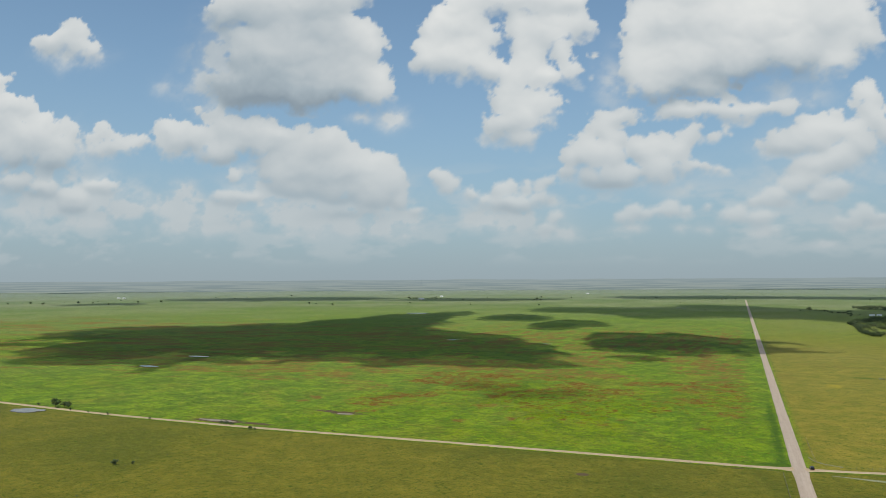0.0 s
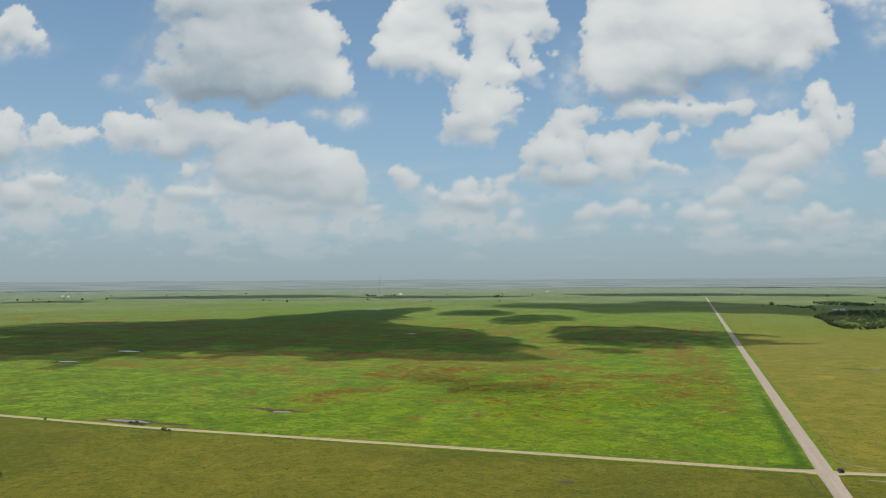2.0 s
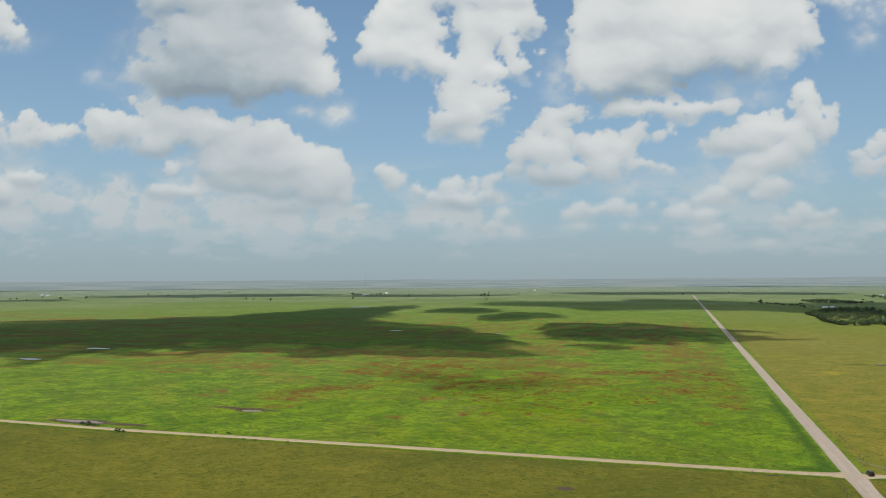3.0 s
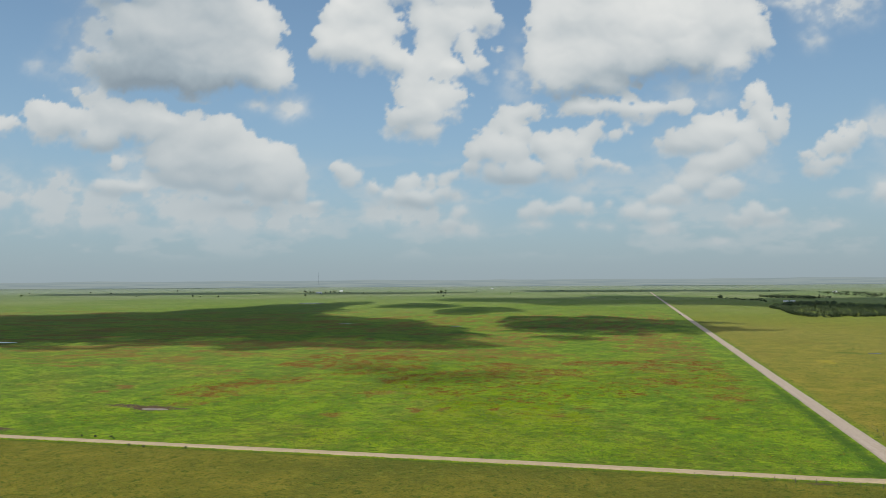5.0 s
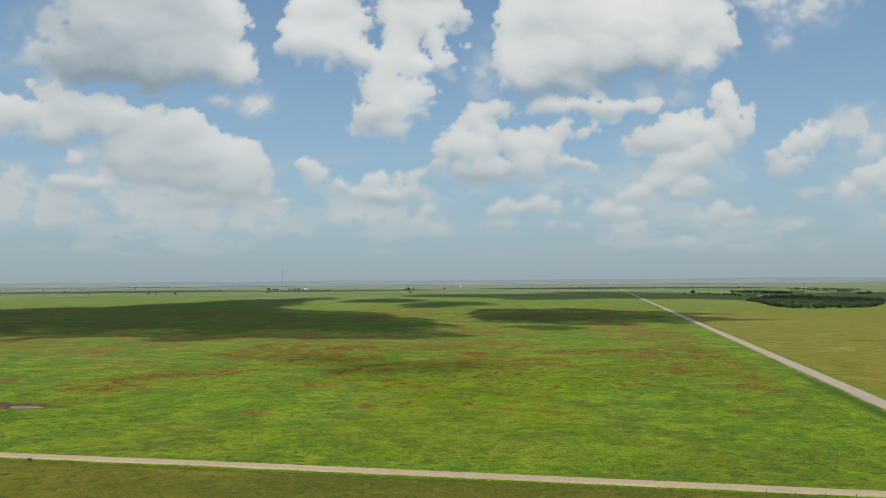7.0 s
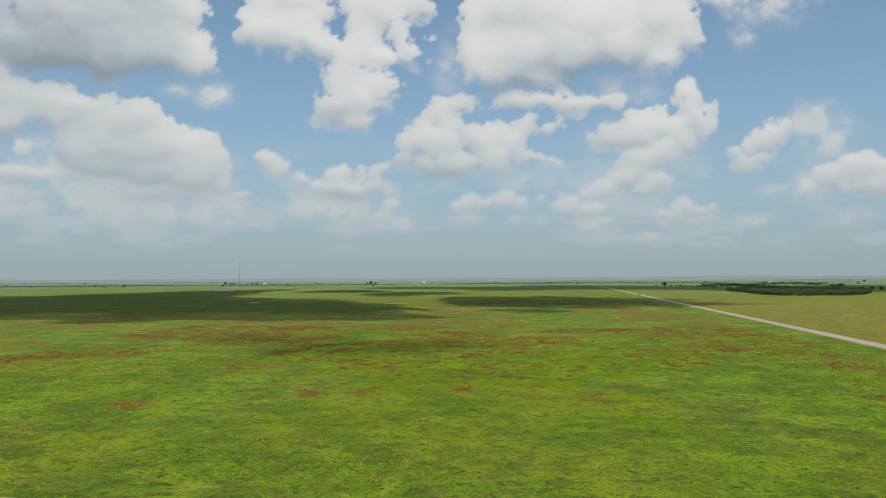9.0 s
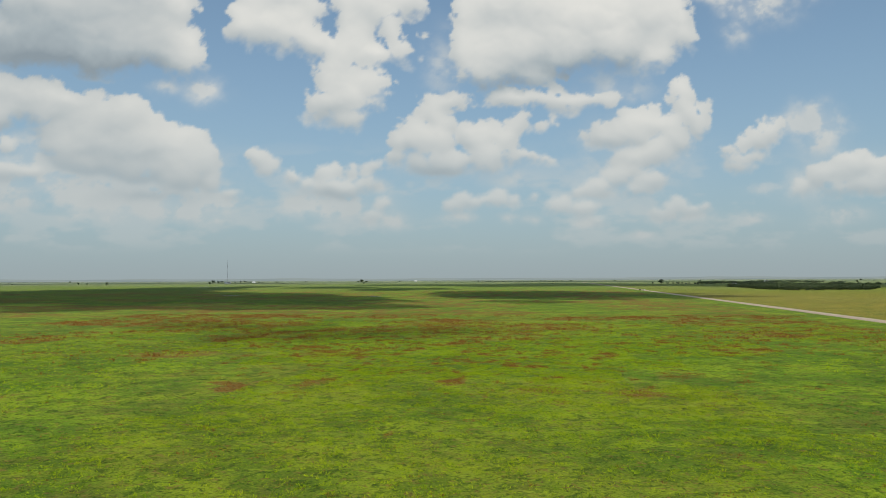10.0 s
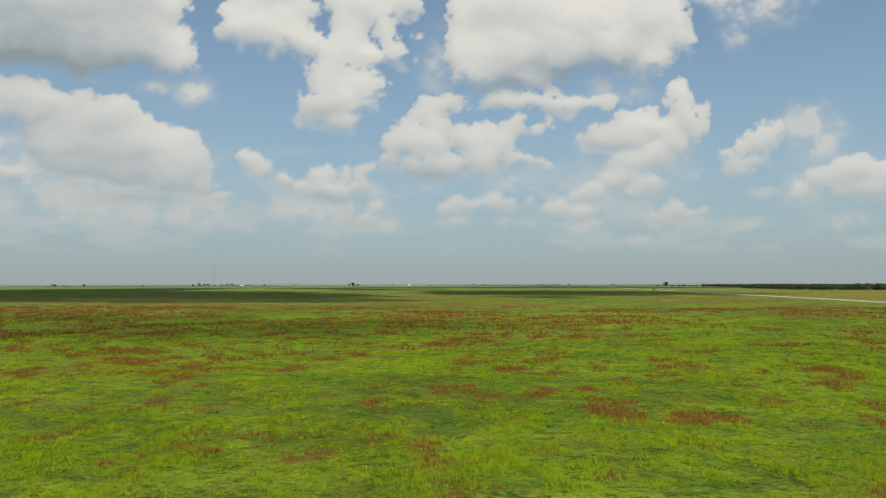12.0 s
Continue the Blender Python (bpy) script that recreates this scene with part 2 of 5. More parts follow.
THIN = {
    "west": [(-33.1, 12.6, 8.4, 3, 0.9), (-40.7, 12.2, 6.1, 2.3, 0.8), (-26.2, 9.8, 5.3, 1.7, 0.85), (-51.7, 31.6, 4.6, 4.6, 0.75), (-51, 37.1, 3.8, 4.6, 0.6), (-24, 24.1, 2.3, 1.4, 0.75), (-29.3, 24.1, 1.7, 0.8, 0.5), (-34.6, 13, 6.8, 2.1, 0.9), (-27, 11.4, 4.6, 2.1, 0.8), (-36.9, 9.7, 4.6, 1.4, 0.75), (-29.2, 8.7, 6.1, 1.4, 0.75), (-23.9, 8.7, 4.6, 1.4, 0.75), (-22.4, 7.1, 2.6, 0.8, 0.6), (-35.3, 7.2, 1.7, 0.6, 0.6), (-40.3, 7.6, 1.8, 0.6, 0.5), (-44.6, 16.1, 4.6, 2.3, 0.6)],
    "west_low": [(-56.8, 14.5, 2, 1.4, 0.85), (-55.2, 13.5, 1.2, 0.9, 0.85), (-58.3, 12.7, 3.2, 1.8, 0.85), (-54.4, 11.2, 4.3, 1.8, 0.8), (-50.6, 11.1, 4.3, 1.4, 0.75), (-46.4, 9.4, 1.1, 0.8, 0.7), (-48.3, 11.9, 2.6, 0.9, 0.7), (-55.2, 8.1, 2, 0.6, 0.6), (-51.4, 8.9, 6.1, 1.4, 0.6), (-57.5, 8.9, 4.6, 1.5, 0.55)],
    "middle": [(-7.1, 9.3, 5.8, 2, 0.75), (-10.2, 9.7, 3.3, 1.1, 0.7), (-8.7, 8.6, 2.6, 0.8, 0.6), (-0.3, 7, 2.3, 1, 0.65), (-1.4, 11.6, 1.2, 0.8, 0.6), (6.6, 13.6, 5, 0.9, 0.7), (8.9, 7.5, 2.3, 0.6, 0.6), (15.7, 7.6, 1.4, 0.7, 0.5), (25.6, 6.8, 2.1, 0.7, 0.55), (18.8, 7.6, 1.4, 0.7, 0.5), (-17, 8.6, 4.6, 1.1, 0.35), (16.5, 12.6, 3.8, 1.1, 0.4)],
    "east": [(32.6, 14.8, 6.1, 5, 0.6), (39.3, 7.8, 4.3, 0.9, 0.6), (33.6, 5.2, 1.5, 0.5, 0.6), (55, 20.4, 2.6, 1.4, 0.6), (58.1, 21.2, 2.6, 2, 0.6), (57.3, 22.7, 1.5, 0.8, 0.6), (59.5, 20, 2.6, 2, 0.6), (58.3, 17.7, 2.6, 1.4, 0.55), (61.5, 8.1, 3.3, 1.1, 0.6), (49.2, 7.4, 2.7, 0.7, 0.6), (50.1, 11.2, 2, 0.7, 0.5), (59.1, 6.9, 2.6, 0.8, 0.45)],
    "high": [(50, 36.4, 4.3, 2, 0.75), (46.9, 35.6, 2.7, 1.1, 0.6), (47.3, 32.9, 1.7, 1.5, 0.5), (43.9, 37.6, 3.5, 1.2, 0.6), (6.8, 28.1, 2.3, 3.8, 0.4), (54, 39.5, 4.6, 2.3, 0.5), (57, 12.3, 3.8, 2.3, 0.5), (30.6, 25.6, 4.6, 1.8, 0.4)],
    "far": [(-75.9, 36.7, 4.4, 1.7, 0.6), (-82.6, 19.7, 8.7, 4.5, 0.85), (-74.4, 10.1, 4.7, 0.9, 0.55), (-82.4, 13, 6.8, 1.9, 0.7), (-66.7, 12.6, 6.5, 2.2, 0.7), (-73.5, 14.1, 8.5, 3.2, 0.7), (-59.8, 30.7, 1.8, 1.6, 0.35), (-82.3, 9.4, 8.7, 1.2, 0.5)],
}
GLOOM = {
    "base": [(-40.1, 30.8, 11.4, 4.6, 0.3), (-40.1, 26.9, 11.4, 1.8, 0.5), (-30.9, 26.8, 5.3, 1.7, 0.45), (-50.9, 30.1, 4.6, 3, 0.5), (-55.6, 37.1, 6.8, 4.6, 0.55), (-46.3, 29.3, 6.1, 3, 0.3), (23.7, 27.4, 7.6, 1.8, 0.8), (14, 25.3, 5.3, 1.2, 0.6), (31.4, 28.5, 3.8, 1.7, 0.5), (17.5, 25.1, 3.8, 0.8, 0.4), (5.9, 13, 5.3, 0.9, 0.5), (-30.8, 10.2, 4.6, 0.8, 0.6), (-49.2, 18.8, 6.1, 1.1, 0.35), (-34.6, 15.6, 6.8, 0.8, 0.3), (-41.6, 19.9, 3.8, 0.9, 0.2), (-7.9, 10.5, 4.6, 0.6, 0.25), (-7.1, 21.8, 3.8, 0.9, 0.2), (35.5, 42.7, 6.8, 2, 0.6)],
    "far_base": [(-82.5, 18.4, 8.7, 1.6, 0.5), (-74.4, 11.5, 5.7, 0.9, 0.3), (-85.5, 14.9, 5.9, 1, 0.3), (-43.7, 26.8, 5.1, 1.5, 0.3)],
}
SHADE = {
    "great": [(-638, 417, 137, 284), (-516, 570, 137, 353), (-363, 423, 92, 190), (-235, 378, 65, 127), (-819, 462, 76, 84), (-652, 280, 78, 54), (-767, 301, 58, 43), (-490, 184, 46, 34), (-538, 176, 38, 22), (-176, 300, 40, 26), (-591, 953, 94, 152), (-563, 1083, 45, 83)],
    "east": [(-97, 515, 87, 116), (-155, 544, 46, 42), (-47, 528, 38, 120), (-19, 504, 31, 77), (20, 506, 26, 30), (-113, 378, 34, 24), (50, 482, 28, 14)],
    "shreds": [(-398, 996, 62, 88), (-271, 767, 38, 58), (-252, 836, 44, 57)],
    "shred_near": [(-132, 135, 33, 13), (-160, 150, 26, 9), (-186, 162, 18, 7)],
    "long": [(-328, 1400, 171, 111), (-139, 1325, 174, 267), (5, 1414, 157, 378), (128, 1348, 88, 319), (230, 1120, 110, 250), (380, 1250, 170, 300), (560, 1320, 150, 250)],
    "distant": [(-134, 2662, 338, 267), (298, 2641, 203, 250), (-1667, 2154, 427, 275), (-1800, 1420, 113, 151), (-861, 2167, 317, 183)],
}
# ---- helpers for meshes ----
def lattice(ix, iy, seed):
    h = (ix.astype(np.int64) * 374761393 + iy.astype(np.int64) * 668265263 + seed * 982451653) & 0x7FFFFFFF
    h = ((h ^ (h >> 13)) * 1274126177) & 0x7FFFFFFF
    return ((h ^ (h >> 16)) & 0xFFFF) / 65535.0


def value_noise(x, y, seed=0):
    ix, iy = np.floor(x), np.floor(y)
    fx, fy = x - ix, y - iy
    fx, fy = fx * fx * (3 - 2 * fx), fy * fy * (3 - 2 * fy)
    a, b = lattice(ix, iy, seed), lattice(ix + 1, iy, seed)
    c, d = lattice(ix, iy + 1, seed), lattice(ix + 1, iy + 1, seed)
    return (a * (1 - fx) + b * fx) * (1 - fy) + (c * (1 - fx) + d * fx) * fy


def fbm(x, y, size, octaves=4, seed=0):
    total, amp, norm = 0.0, 1.0, 0.0
    for o in range(octaves):
        total = total + amp * value_noise(x / size * 2**o + 17.3 * o, y / size * 2**o - 9.1 * o, seed + o)
        norm += amp
        amp *= 0.55
    return total / norm


def step(a, b, v):
    t = np.clip((v - a) / (b - a), 0, 1)
    return t * t * (3 - 2 * t)


def quick_mesh(name, verts, faces, sides=4, smooth=False):
    """A mesh from arrays; every face has the same number of sides."""
    me = bpy.data.meshes.new(name)
    verts, faces = np.asarray(verts, np.float32), np.asarray(faces, np.int32)
    me.vertices.add(len(verts))
    me.vertices.foreach_set("co", verts.ravel())
    me.loops.add(faces.size)
    me.loops.foreach_set("vertex_index", faces.ravel())
    me.polygons.add(len(faces))
    me.polygons.foreach_set("loop_start", np.arange(0, faces.size, sides, dtype=np.int32))
    me.polygons.foreach_set("use_smooth", np.full(len(faces), smooth))
    me.update(calc_edges=True)
    me.validate()
    return me


def grid_faces(nx, ny):
    i = np.arange(nx * ny).reshape(ny, nx)
    return np.stack([i[:-1, :-1], i[:-1, 1:], i[1:, 1:], i[1:, :-1]], -1).reshape(-1, 4)


def attribute(me, name, values):
    me.attributes.new(name, "FLOAT", "POINT").data.foreach_set("value", np.asarray(values, np.float32).ravel())


def part(name, bm, material, parent=None, label=""):
    me = bpy.data.meshes.new(name)
    bm.to_mesh(me)
    bm.free()
    if material:
        me.materials.append(material)
    ob = new(name, me)
    if parent:
        ob.parent = parent
    return tagged(ob, label)


# ---- the cloudy sky: one shell around the place, open towards the horizon ----
CHART_YAW, SHELL = 12.28, 4780.0
SHELL_AT = (-66.6, -134.1, 34.2)


def blurred(a, size):
    """A soft copy of a grid, by a Gaussian of that many cells."""
    fy, fx = np.fft.fftfreq(a.shape[0] + 120), np.fft.rfftfreq(a.shape[1] + 120)
    wide = np.pad(a, 60, mode="edge")
    low = np.exp(-2 * (math.pi * size) ** 2 * (fy[:, None] ** 2 + fx[None] ** 2))
    return np.fft.irfft2(np.fft.rfft2(wide) * low, wide.shape)[60:-60, 60:-60]


def puffs(u, v, size, octaves, seed):
    """Rounded humps with narrow creases between them, at several sizes, 0 to 1."""
    total, amp, norm = 0.0, 1.0, 0.0
    for o in range(octaves):
        k = size / 2.1**o
        total = total + amp * np.abs(2 * value_noise(u / k + 31.7 * o, v / k + 11.9 * o, seed + o) - 1) ** 0.8
        norm += amp
        amp *= 0.55
    return total / norm


def cumulus(u, v):
    """How dense the cloud stands at each place of the sky and how bright it is."""
    cell = u[0, 1] - u[0, 0]
    large = step(9.0, 26.0, v)
    wu = u + (fbm(u, v, 3.0, 6, 301) - 0.5) * (1.3 + 1.9 * large)
    wv = v + (fbm(u, v, 3.0, 6, 302) - 0.5) * (1.2 + 1.6 * large)
    total, dome = np.zeros_like(u), np.zeros_like(u)
    for rows in FIRM.values():
        for cu, cv, ru, rv in rows:
            near = np.abs(u[0] - cu) < ru * 1.3 + 4, np.abs(v[:, 0] - cv) < rv * 1.3 + 4
            win = np.ix_(near[1], near[0])
            d2 = ((wu[win] - cu) / ru) ** 2 + ((wv[win] - cv) / rv) ** 2
            r = math.sqrt(ru * rv)
            total[win] += np.exp(4.0 * (1 - np.sqrt(d2)) * min(r, 1.25 * min(ru, rv)))
            dome[win] += (r * np.sqrt(np.clip(1 - d2, 0, 1))) ** 3
    depth = np.log(total + 1e-6) / 4.0
    dome = np.cbrt(dome)
    # crumbling edges: firm above, frayed below
    broad = blurred(depth.clip(-2, 6), 5)
    under = step(0.0, 0.7, np.gradient(broad, cell, axis=0)) * step(4.0, 0.5, depth)
    frayed = depth + (fbm(u, v, 2.4, 5, 303) - 0.5) * (0.7 + 0.9 * large + 2.4 * under) + (fbm(u, v, 0.8, 4, 304) - 0.5) * (0.6 + 0.6 * large)
    low = step(20.0, 6.0, v)
    cover = step(-0.26 - 1.2 * under * (0.4 + 0.6 * large) - 0.1 * low, 0.36 + 1.3 * under * (0.35 + 0.65 * large) + 0.35 * low, frayed) * (1 - 0.15 * low)
    veil = np.zeros_like(u)
    for rows in THIN.values():
        for cu, cv, ru, rv, much in rows:
            near = np.abs(u[0] - cu) < ru * 2 + 4, np.abs(v[:, 0] - cv) < rv * 2 + 4
            win = np.ix_(near[1], near[0])
            d2 = ((wu[win] - cu) / ru) ** 2 + ((wv[win] - cv) / rv) ** 2
            veil[win] = 1 - (1 - veil[win]) * (1 - much * np.exp(-1.1 * d2))
    veil = veil * (0.45 + 1.4 * step(0.32, 0.66, fbm(u, v * 1.3, 2.6, 6, 305)))
    streaks = step(0.44, 0.66, fbm(u * 0.4, v * 1.1, 2.6, 5, 306)) * step(1.8, 4.5, v) * step(19.0, 10.0, v)
    cover = 1 - (1 - cover) * (1 - veil.clip(0, 0.9)) * (1 - 0.48 * streaks)
    # relief, lit from above and from behind the eye
    smooth = blurred(dome, 1.4) + (blurred(dome, 3.5) - blurred(dome, 1.4)) * large
    skin = smooth + np.minimum(smooth, 2.2) * 0.42 * puffs(wu, wv, 6.0, 3, 307) + 0.10 * puffs(wu, wv, 1.6, 3, 308) * np.sqrt(dome)
    skin = blurred(skin, 1.3)
    sv, su = np.gradient(skin, cell)
    lit = (-0.12 * su - 0.75 * sv + 0.62) / np.sqrt(1 + 0.55 * (su * su + sv * sv))
    lid = np.zeros_like(u)
    for k in range(1, 8):
        lid += np.roll(dome, -3 * k, axis=0) / 7
    hollow = skin - blurred(skin, 7)
    shade = 0.68 + 0.21 * (lit - 0.55) + 0.05 * np.tanh(hollow) - 0.10 * np.tanh(lid / 3.5) + 0.14 * (fbm(wu, wv * 1.7, 4.5, 5, 311) - 0.5) + 0.18 * step(0.3, 2.6, blurred(dome, 4)) * step(10, 28, v) * step(-34, -22, u)
    dark = np.zeros_like(u)
    for rows in GLOOM.values():
        for cu, cv, ru, rv, much in rows:
            dark += much * np.exp(-(((wu - cu) / ru) ** 2) - ((wv - cv) / rv) ** 2)
    shade += 0.16 * (fbm(u, v, 9, 3, 309) - 0.5) - 0.46 * dark.clip(0, 1) * (0.6 + 0.8 * fbm(u, v, 3, 4, 310))
    return cover * step(1.8, 5.0, v), shade


def cloud_material():
    mat = bpy.data.materials.new("clouds")
    mat.use_nodes = True
    n = Nodes(mat.node_tree)
    _, y, z = n.split(n.add("ShaderNodeTexCoord").outputs["Object"])
    v = n.math("MULTIPLY", n.math("DIVIDE", z, y), 100.0)
    ramp = n.add("ShaderNodeValToRGB")
    n.put(ramp.inputs[0], n.add("ShaderNodeAttribute", attribute_name="brightness").outputs["Fac"])
    stops = ramp.color_ramp.elements
    stops[0].position, stops[0].color = 0.0, (0.240, 0.305, 0.362, 1)
    stops[1].position, stops[1].color = 1.0, (0.800, 0.810, 0.790, 1)
    stops.new(0.35).color = (0.375, 0.445, 0.492, 1)
    stops.new(0.70).color = (0.592, 0.630, 0.642, 1)
    mist = n.math("EXPONENT", n.math("MULTIPLY", v, -0.082), clamp=True)
    tone = n.mix(mist, ramp.outputs[0], (0.405, 0.475, 0.505, 1))
    glow, clear, both = n.add("ShaderNodeEmission"), n.add("ShaderNodeBsdfTransparent"), n.add("ShaderNodeMixShader")
    n.put(glow.inputs[0], tone)
    n.put(both.inputs[0], n.add("ShaderNodeAttribute", attribute_name="cover").outputs["Fac"])
    n.put(both.inputs[1], clear.outputs[0])
    n.put(both.inputs[2], glow.outputs[0])
    n.put(n.add("ShaderNodeOutputMaterial").inputs[0], both.outputs[0])
    return mat


sky_u, sky_v = np.meshgrid(np.arange(-92, 78, 0.2), np.arange(1.6, 47, 0.2))
ahead = np.stack([sky_u, np.full_like(sky_u, 100.0), sky_v], -1).reshape(-1, 3)
shell = quick_mesh("sky_backdrop", ahead / np.linalg.norm(ahead, axis=1)[:, None] * SHELL, grid_faces(*sky_u.shape[::-1]), smooth=True)
density, brightness = cumulus(sky_u, sky_v)
attribute(shell, "cover", density)
attribute(shell, "brightness", brightness)
shell.materials.append(cloud_material())
backdrop = tagged(new("backdrop", shell), "bright white and grey cumulus clouds on hazy blue sky", kind="structure")
backdrop.matrix_world = pose(*SHELL_AT, 0, 0, CHART_YAW)


# ---- clouds overhead, out of the camera's view, that shade the prairie ----


def cloud_stuff(name, body):
    """White cloud, through top and base of which a part of the light passes; body 1: none."""
    mat = bpy.data.materials.new(name)
    mat.use_nodes = True
    cn = Nodes(mat.node_tree)
    white, clear, both = cn.add("ShaderNodeBsdfDiffuse"), cn.add("ShaderNodeBsdfTransparent"), cn.add("ShaderNodeMixShader")
    white.inputs[0].default_value = (0.82, 0.83, 0.85, 1)
    both.inputs[0].default_value = body
    cn.put(both.inputs[1], clear.outputs[0])
    cn.put(both.inputs[2], white.outputs[0])
    cn.put(cn.add("ShaderNodeOutputMaterial").inputs[0], both.outputs[0])
    return mat


mat_cloud, mat_thin, mat_wisp = cloud_stuff("cloud_white", 0.71), cloud_stuff("cloud_thin", 0.55), cloud_stuff("cloud_wisp", 0.33)


def overhead_cloud(rows, cell, seed, base):
    """A flat-based cumulus over the ground lobes in rows: east, north, half-width, half-depth."""
    turn = radians(21.67)
    rows = np.array(rows, float)
    reach = rows[:, 2:].max() * 1.3
    x0, x1 = rows[:, 0].min() - reach, rows[:, 0].max() + reach
    y0, y1 = rows[:, 1].min() - reach, rows[:, 1].max() + reach
    xs, ys = np.arange(x0, x1, cell), np.arange(y0, y1, cell)
    gx, gy = np.meshgrid(xs, ys)
    size = rows[:, 2:].mean()
    wx_ = gx + (fbm(gx, gy, size * 0.9, 4, seed) - 0.5) * size * 0.9
    wy_ = gy + (fbm(gx, gy, size * 0.9, 4, seed + 9) - 0.5) * size * 1.1
    field = np.full(gx.shape, -9.0)
    for cx, cy, a, b in rows:
        dx, dy = wx_ - cx, wy_ - cy
        r, f = dx * math.cos(turn) + dy * math.sin(turn), -dx * math.sin(turn) + dy * math.cos(turn)
        field = np.maximum(field, 1.0 - (r / a) ** 2 - (f / b) ** 2)
    field += (fbm(gx, gy, size * 0.5, 5, seed + 5) - 0.5) * 1.3 + 0.05
    keep = field > 0
    tall = 1.0 if size > 30 else 0.15
    top = np.where(keep, tall * 40 + tall * 160 * np.sqrt(np.clip(field, 0, 1)) * (0.5 + fbm(gx, gy, size * 0.4, 4, seed + 7)), 0)
    cells = keep[:-1, :-1] & keep[1:, :-1] & keep[:-1, 1:] & keep[1:, 1:]
    quads = grid_faces(len(xs), len(ys))[cells.ravel()]
    nv = gx.size
    verts = np.concatenate([np.stack([gx, gy, 0 * gx], -1).reshape(-1, 3), np.stack([gx, gy, top], -1).reshape(-1, 3)])
    faces = np.concatenate([quads[:, ::-1], quads + nv])
    used = np.unique(faces)
    remap = np.zeros(2 * nv, np.int64)
    remap[used] = np.arange(len(used))
    me = quick_mesh("cloud", verts[used] + np.array(SUN_DIR * (base / SUN_DIR.z)), remap[faces], smooth=True)
    me.materials.append(mat_wisp if size < 22 else mat_cloud if base < 1000 else mat_thin)
    return tagged(new("cloud", me), "white flat-based cumulus cloud high above the prairie", "cloud", "fair-weather clouds", "stuff")


for k, (name, rows) in enumerate(SHADE.items()):
    overhead_cloud(rows, 2 if name == "shred_near" else 4 if name == "shreds" else 8, 40 + 20 * k, 1400.0 if name in ("long", "distant") else 850.0)
# ---- materials of the land ----
def surface(name, rough=0.9, spec=0.2):
    mat = bpy.data.materials.new(name)
    mat.use_nodes = True
    n = Nodes(mat.node_tree)
    bsdf = n.add("ShaderNodeBsdfPrincipled")
    bsdf.inputs["Roughness"].default_value = rough
    bsdf.inputs["Specular IOR Level"].default_value = spec
    n.put(n.add("ShaderNodeOutputMaterial").inputs[0], bsdf.outputs[0])
    return mat, n, bsdf


def bump(n, bsdf, height, strength, distance):
    b = n.add("ShaderNodeBump")
    b.inputs["Strength"].default_value, b.inputs["Distance"].default_value = strength, distance
    n.put(b.inputs["Height"], height)
    n.put(bsdf.inputs["Normal"], b.outputs[0])


def field(n, name):
    return n.add("ShaderNodeAttribute", attribute_name=name).outputs["Fac"]


def lush_colour(n, flat):
    """The greens of the big pasture: fresh, yellowish and dark growth in soft drifts of several sizes."""
    wide, mid, small = n.noise(flat, 0.016, 5, 0.6, 0.6), n.noise(flat, 0.075, 4, 0.55, 0.4), n.noise(flat, 0.9, 6, 0.72, 0.5)
    clumps, herd = n.noise(flat, 0.26, 5, 0.65, 0.8), n.noise(flat, 0.040, 4, 0.6, 0.5)
    lush = n.mix(n.range(mid, 0.40, 0.60), (0.094, 0.206, 0.009, 1), (0.200, 0.320, 0.011, 1))
    lush = n.mix(n.math("MULTIPLY", n.range(wide, 0.50, 0.66), 0.75), lush, (0.245, 0.275, 0.020, 1))
    lush = n.mix(n.math("MULTIPLY", n.range(herd, 0.49, 0.59), 0.60), lush, (0.056, 0.130, 0.008, 1))
    lush = n.mix(n.math("MULTIPLY", n.range(clumps, 0.51, 0.60), 0.55), lush, (0.038, 0.095, 0.006, 1))
    lush = n.mix(n.math("MULTIPLY", n.range(clumps, 0.46, 0.37), 0.55), lush, (0.270, 0.375, 0.014, 1))
    lush = n.mix(n.math("MULTIPLY", n.range(small, 0.54, 0.66), 0.35), lush, (0.040, 0.090, 0.008, 1))
    return lush


def tufted(n, base, flat):
    """Breaks a grass colour into sparse dark tufts and pale tips."""
    clump, fleck, tuft = n.noise(flat, 0.55, 4, 0.65, 0.8), n.noise(flat, 1.5, 4, 0.65, 0.5), n.noise(flat, 3.6, 4, 0.7)
    base = n.mix(n.math("MULTIPLY", n.range(clump, 0.57, 0.62), 0.70), base, (0.034, 0.080, 0.008, 1))
    base = n.mix(n.math("MULTIPLY", n.range(fleck, 0.56, 0.61), 0.70), base, (0.030, 0.072, 0.007, 1))
    base = n.mix(n.math("MULTIPLY", n.range(clump, 0.43, 0.36), 0.25), base, (0.255, 0.305, 0.034, 1))
    base = n.mix(n.math("MULTIPLY", n.range(tuft, 0.48, 0.60), 0.60), base, n.mix(0.70, base, (0.010, 0.025, 0.002, 1)))
    base = n.mix(n.math("MULTIPLY", n.range(n.noise(flat, 5.5, 3, 0.7), 0.50, 0.64), 0.45), base, n.mix(0.6, base, (0.330, 0.370, 0.050, 1)))
    return base


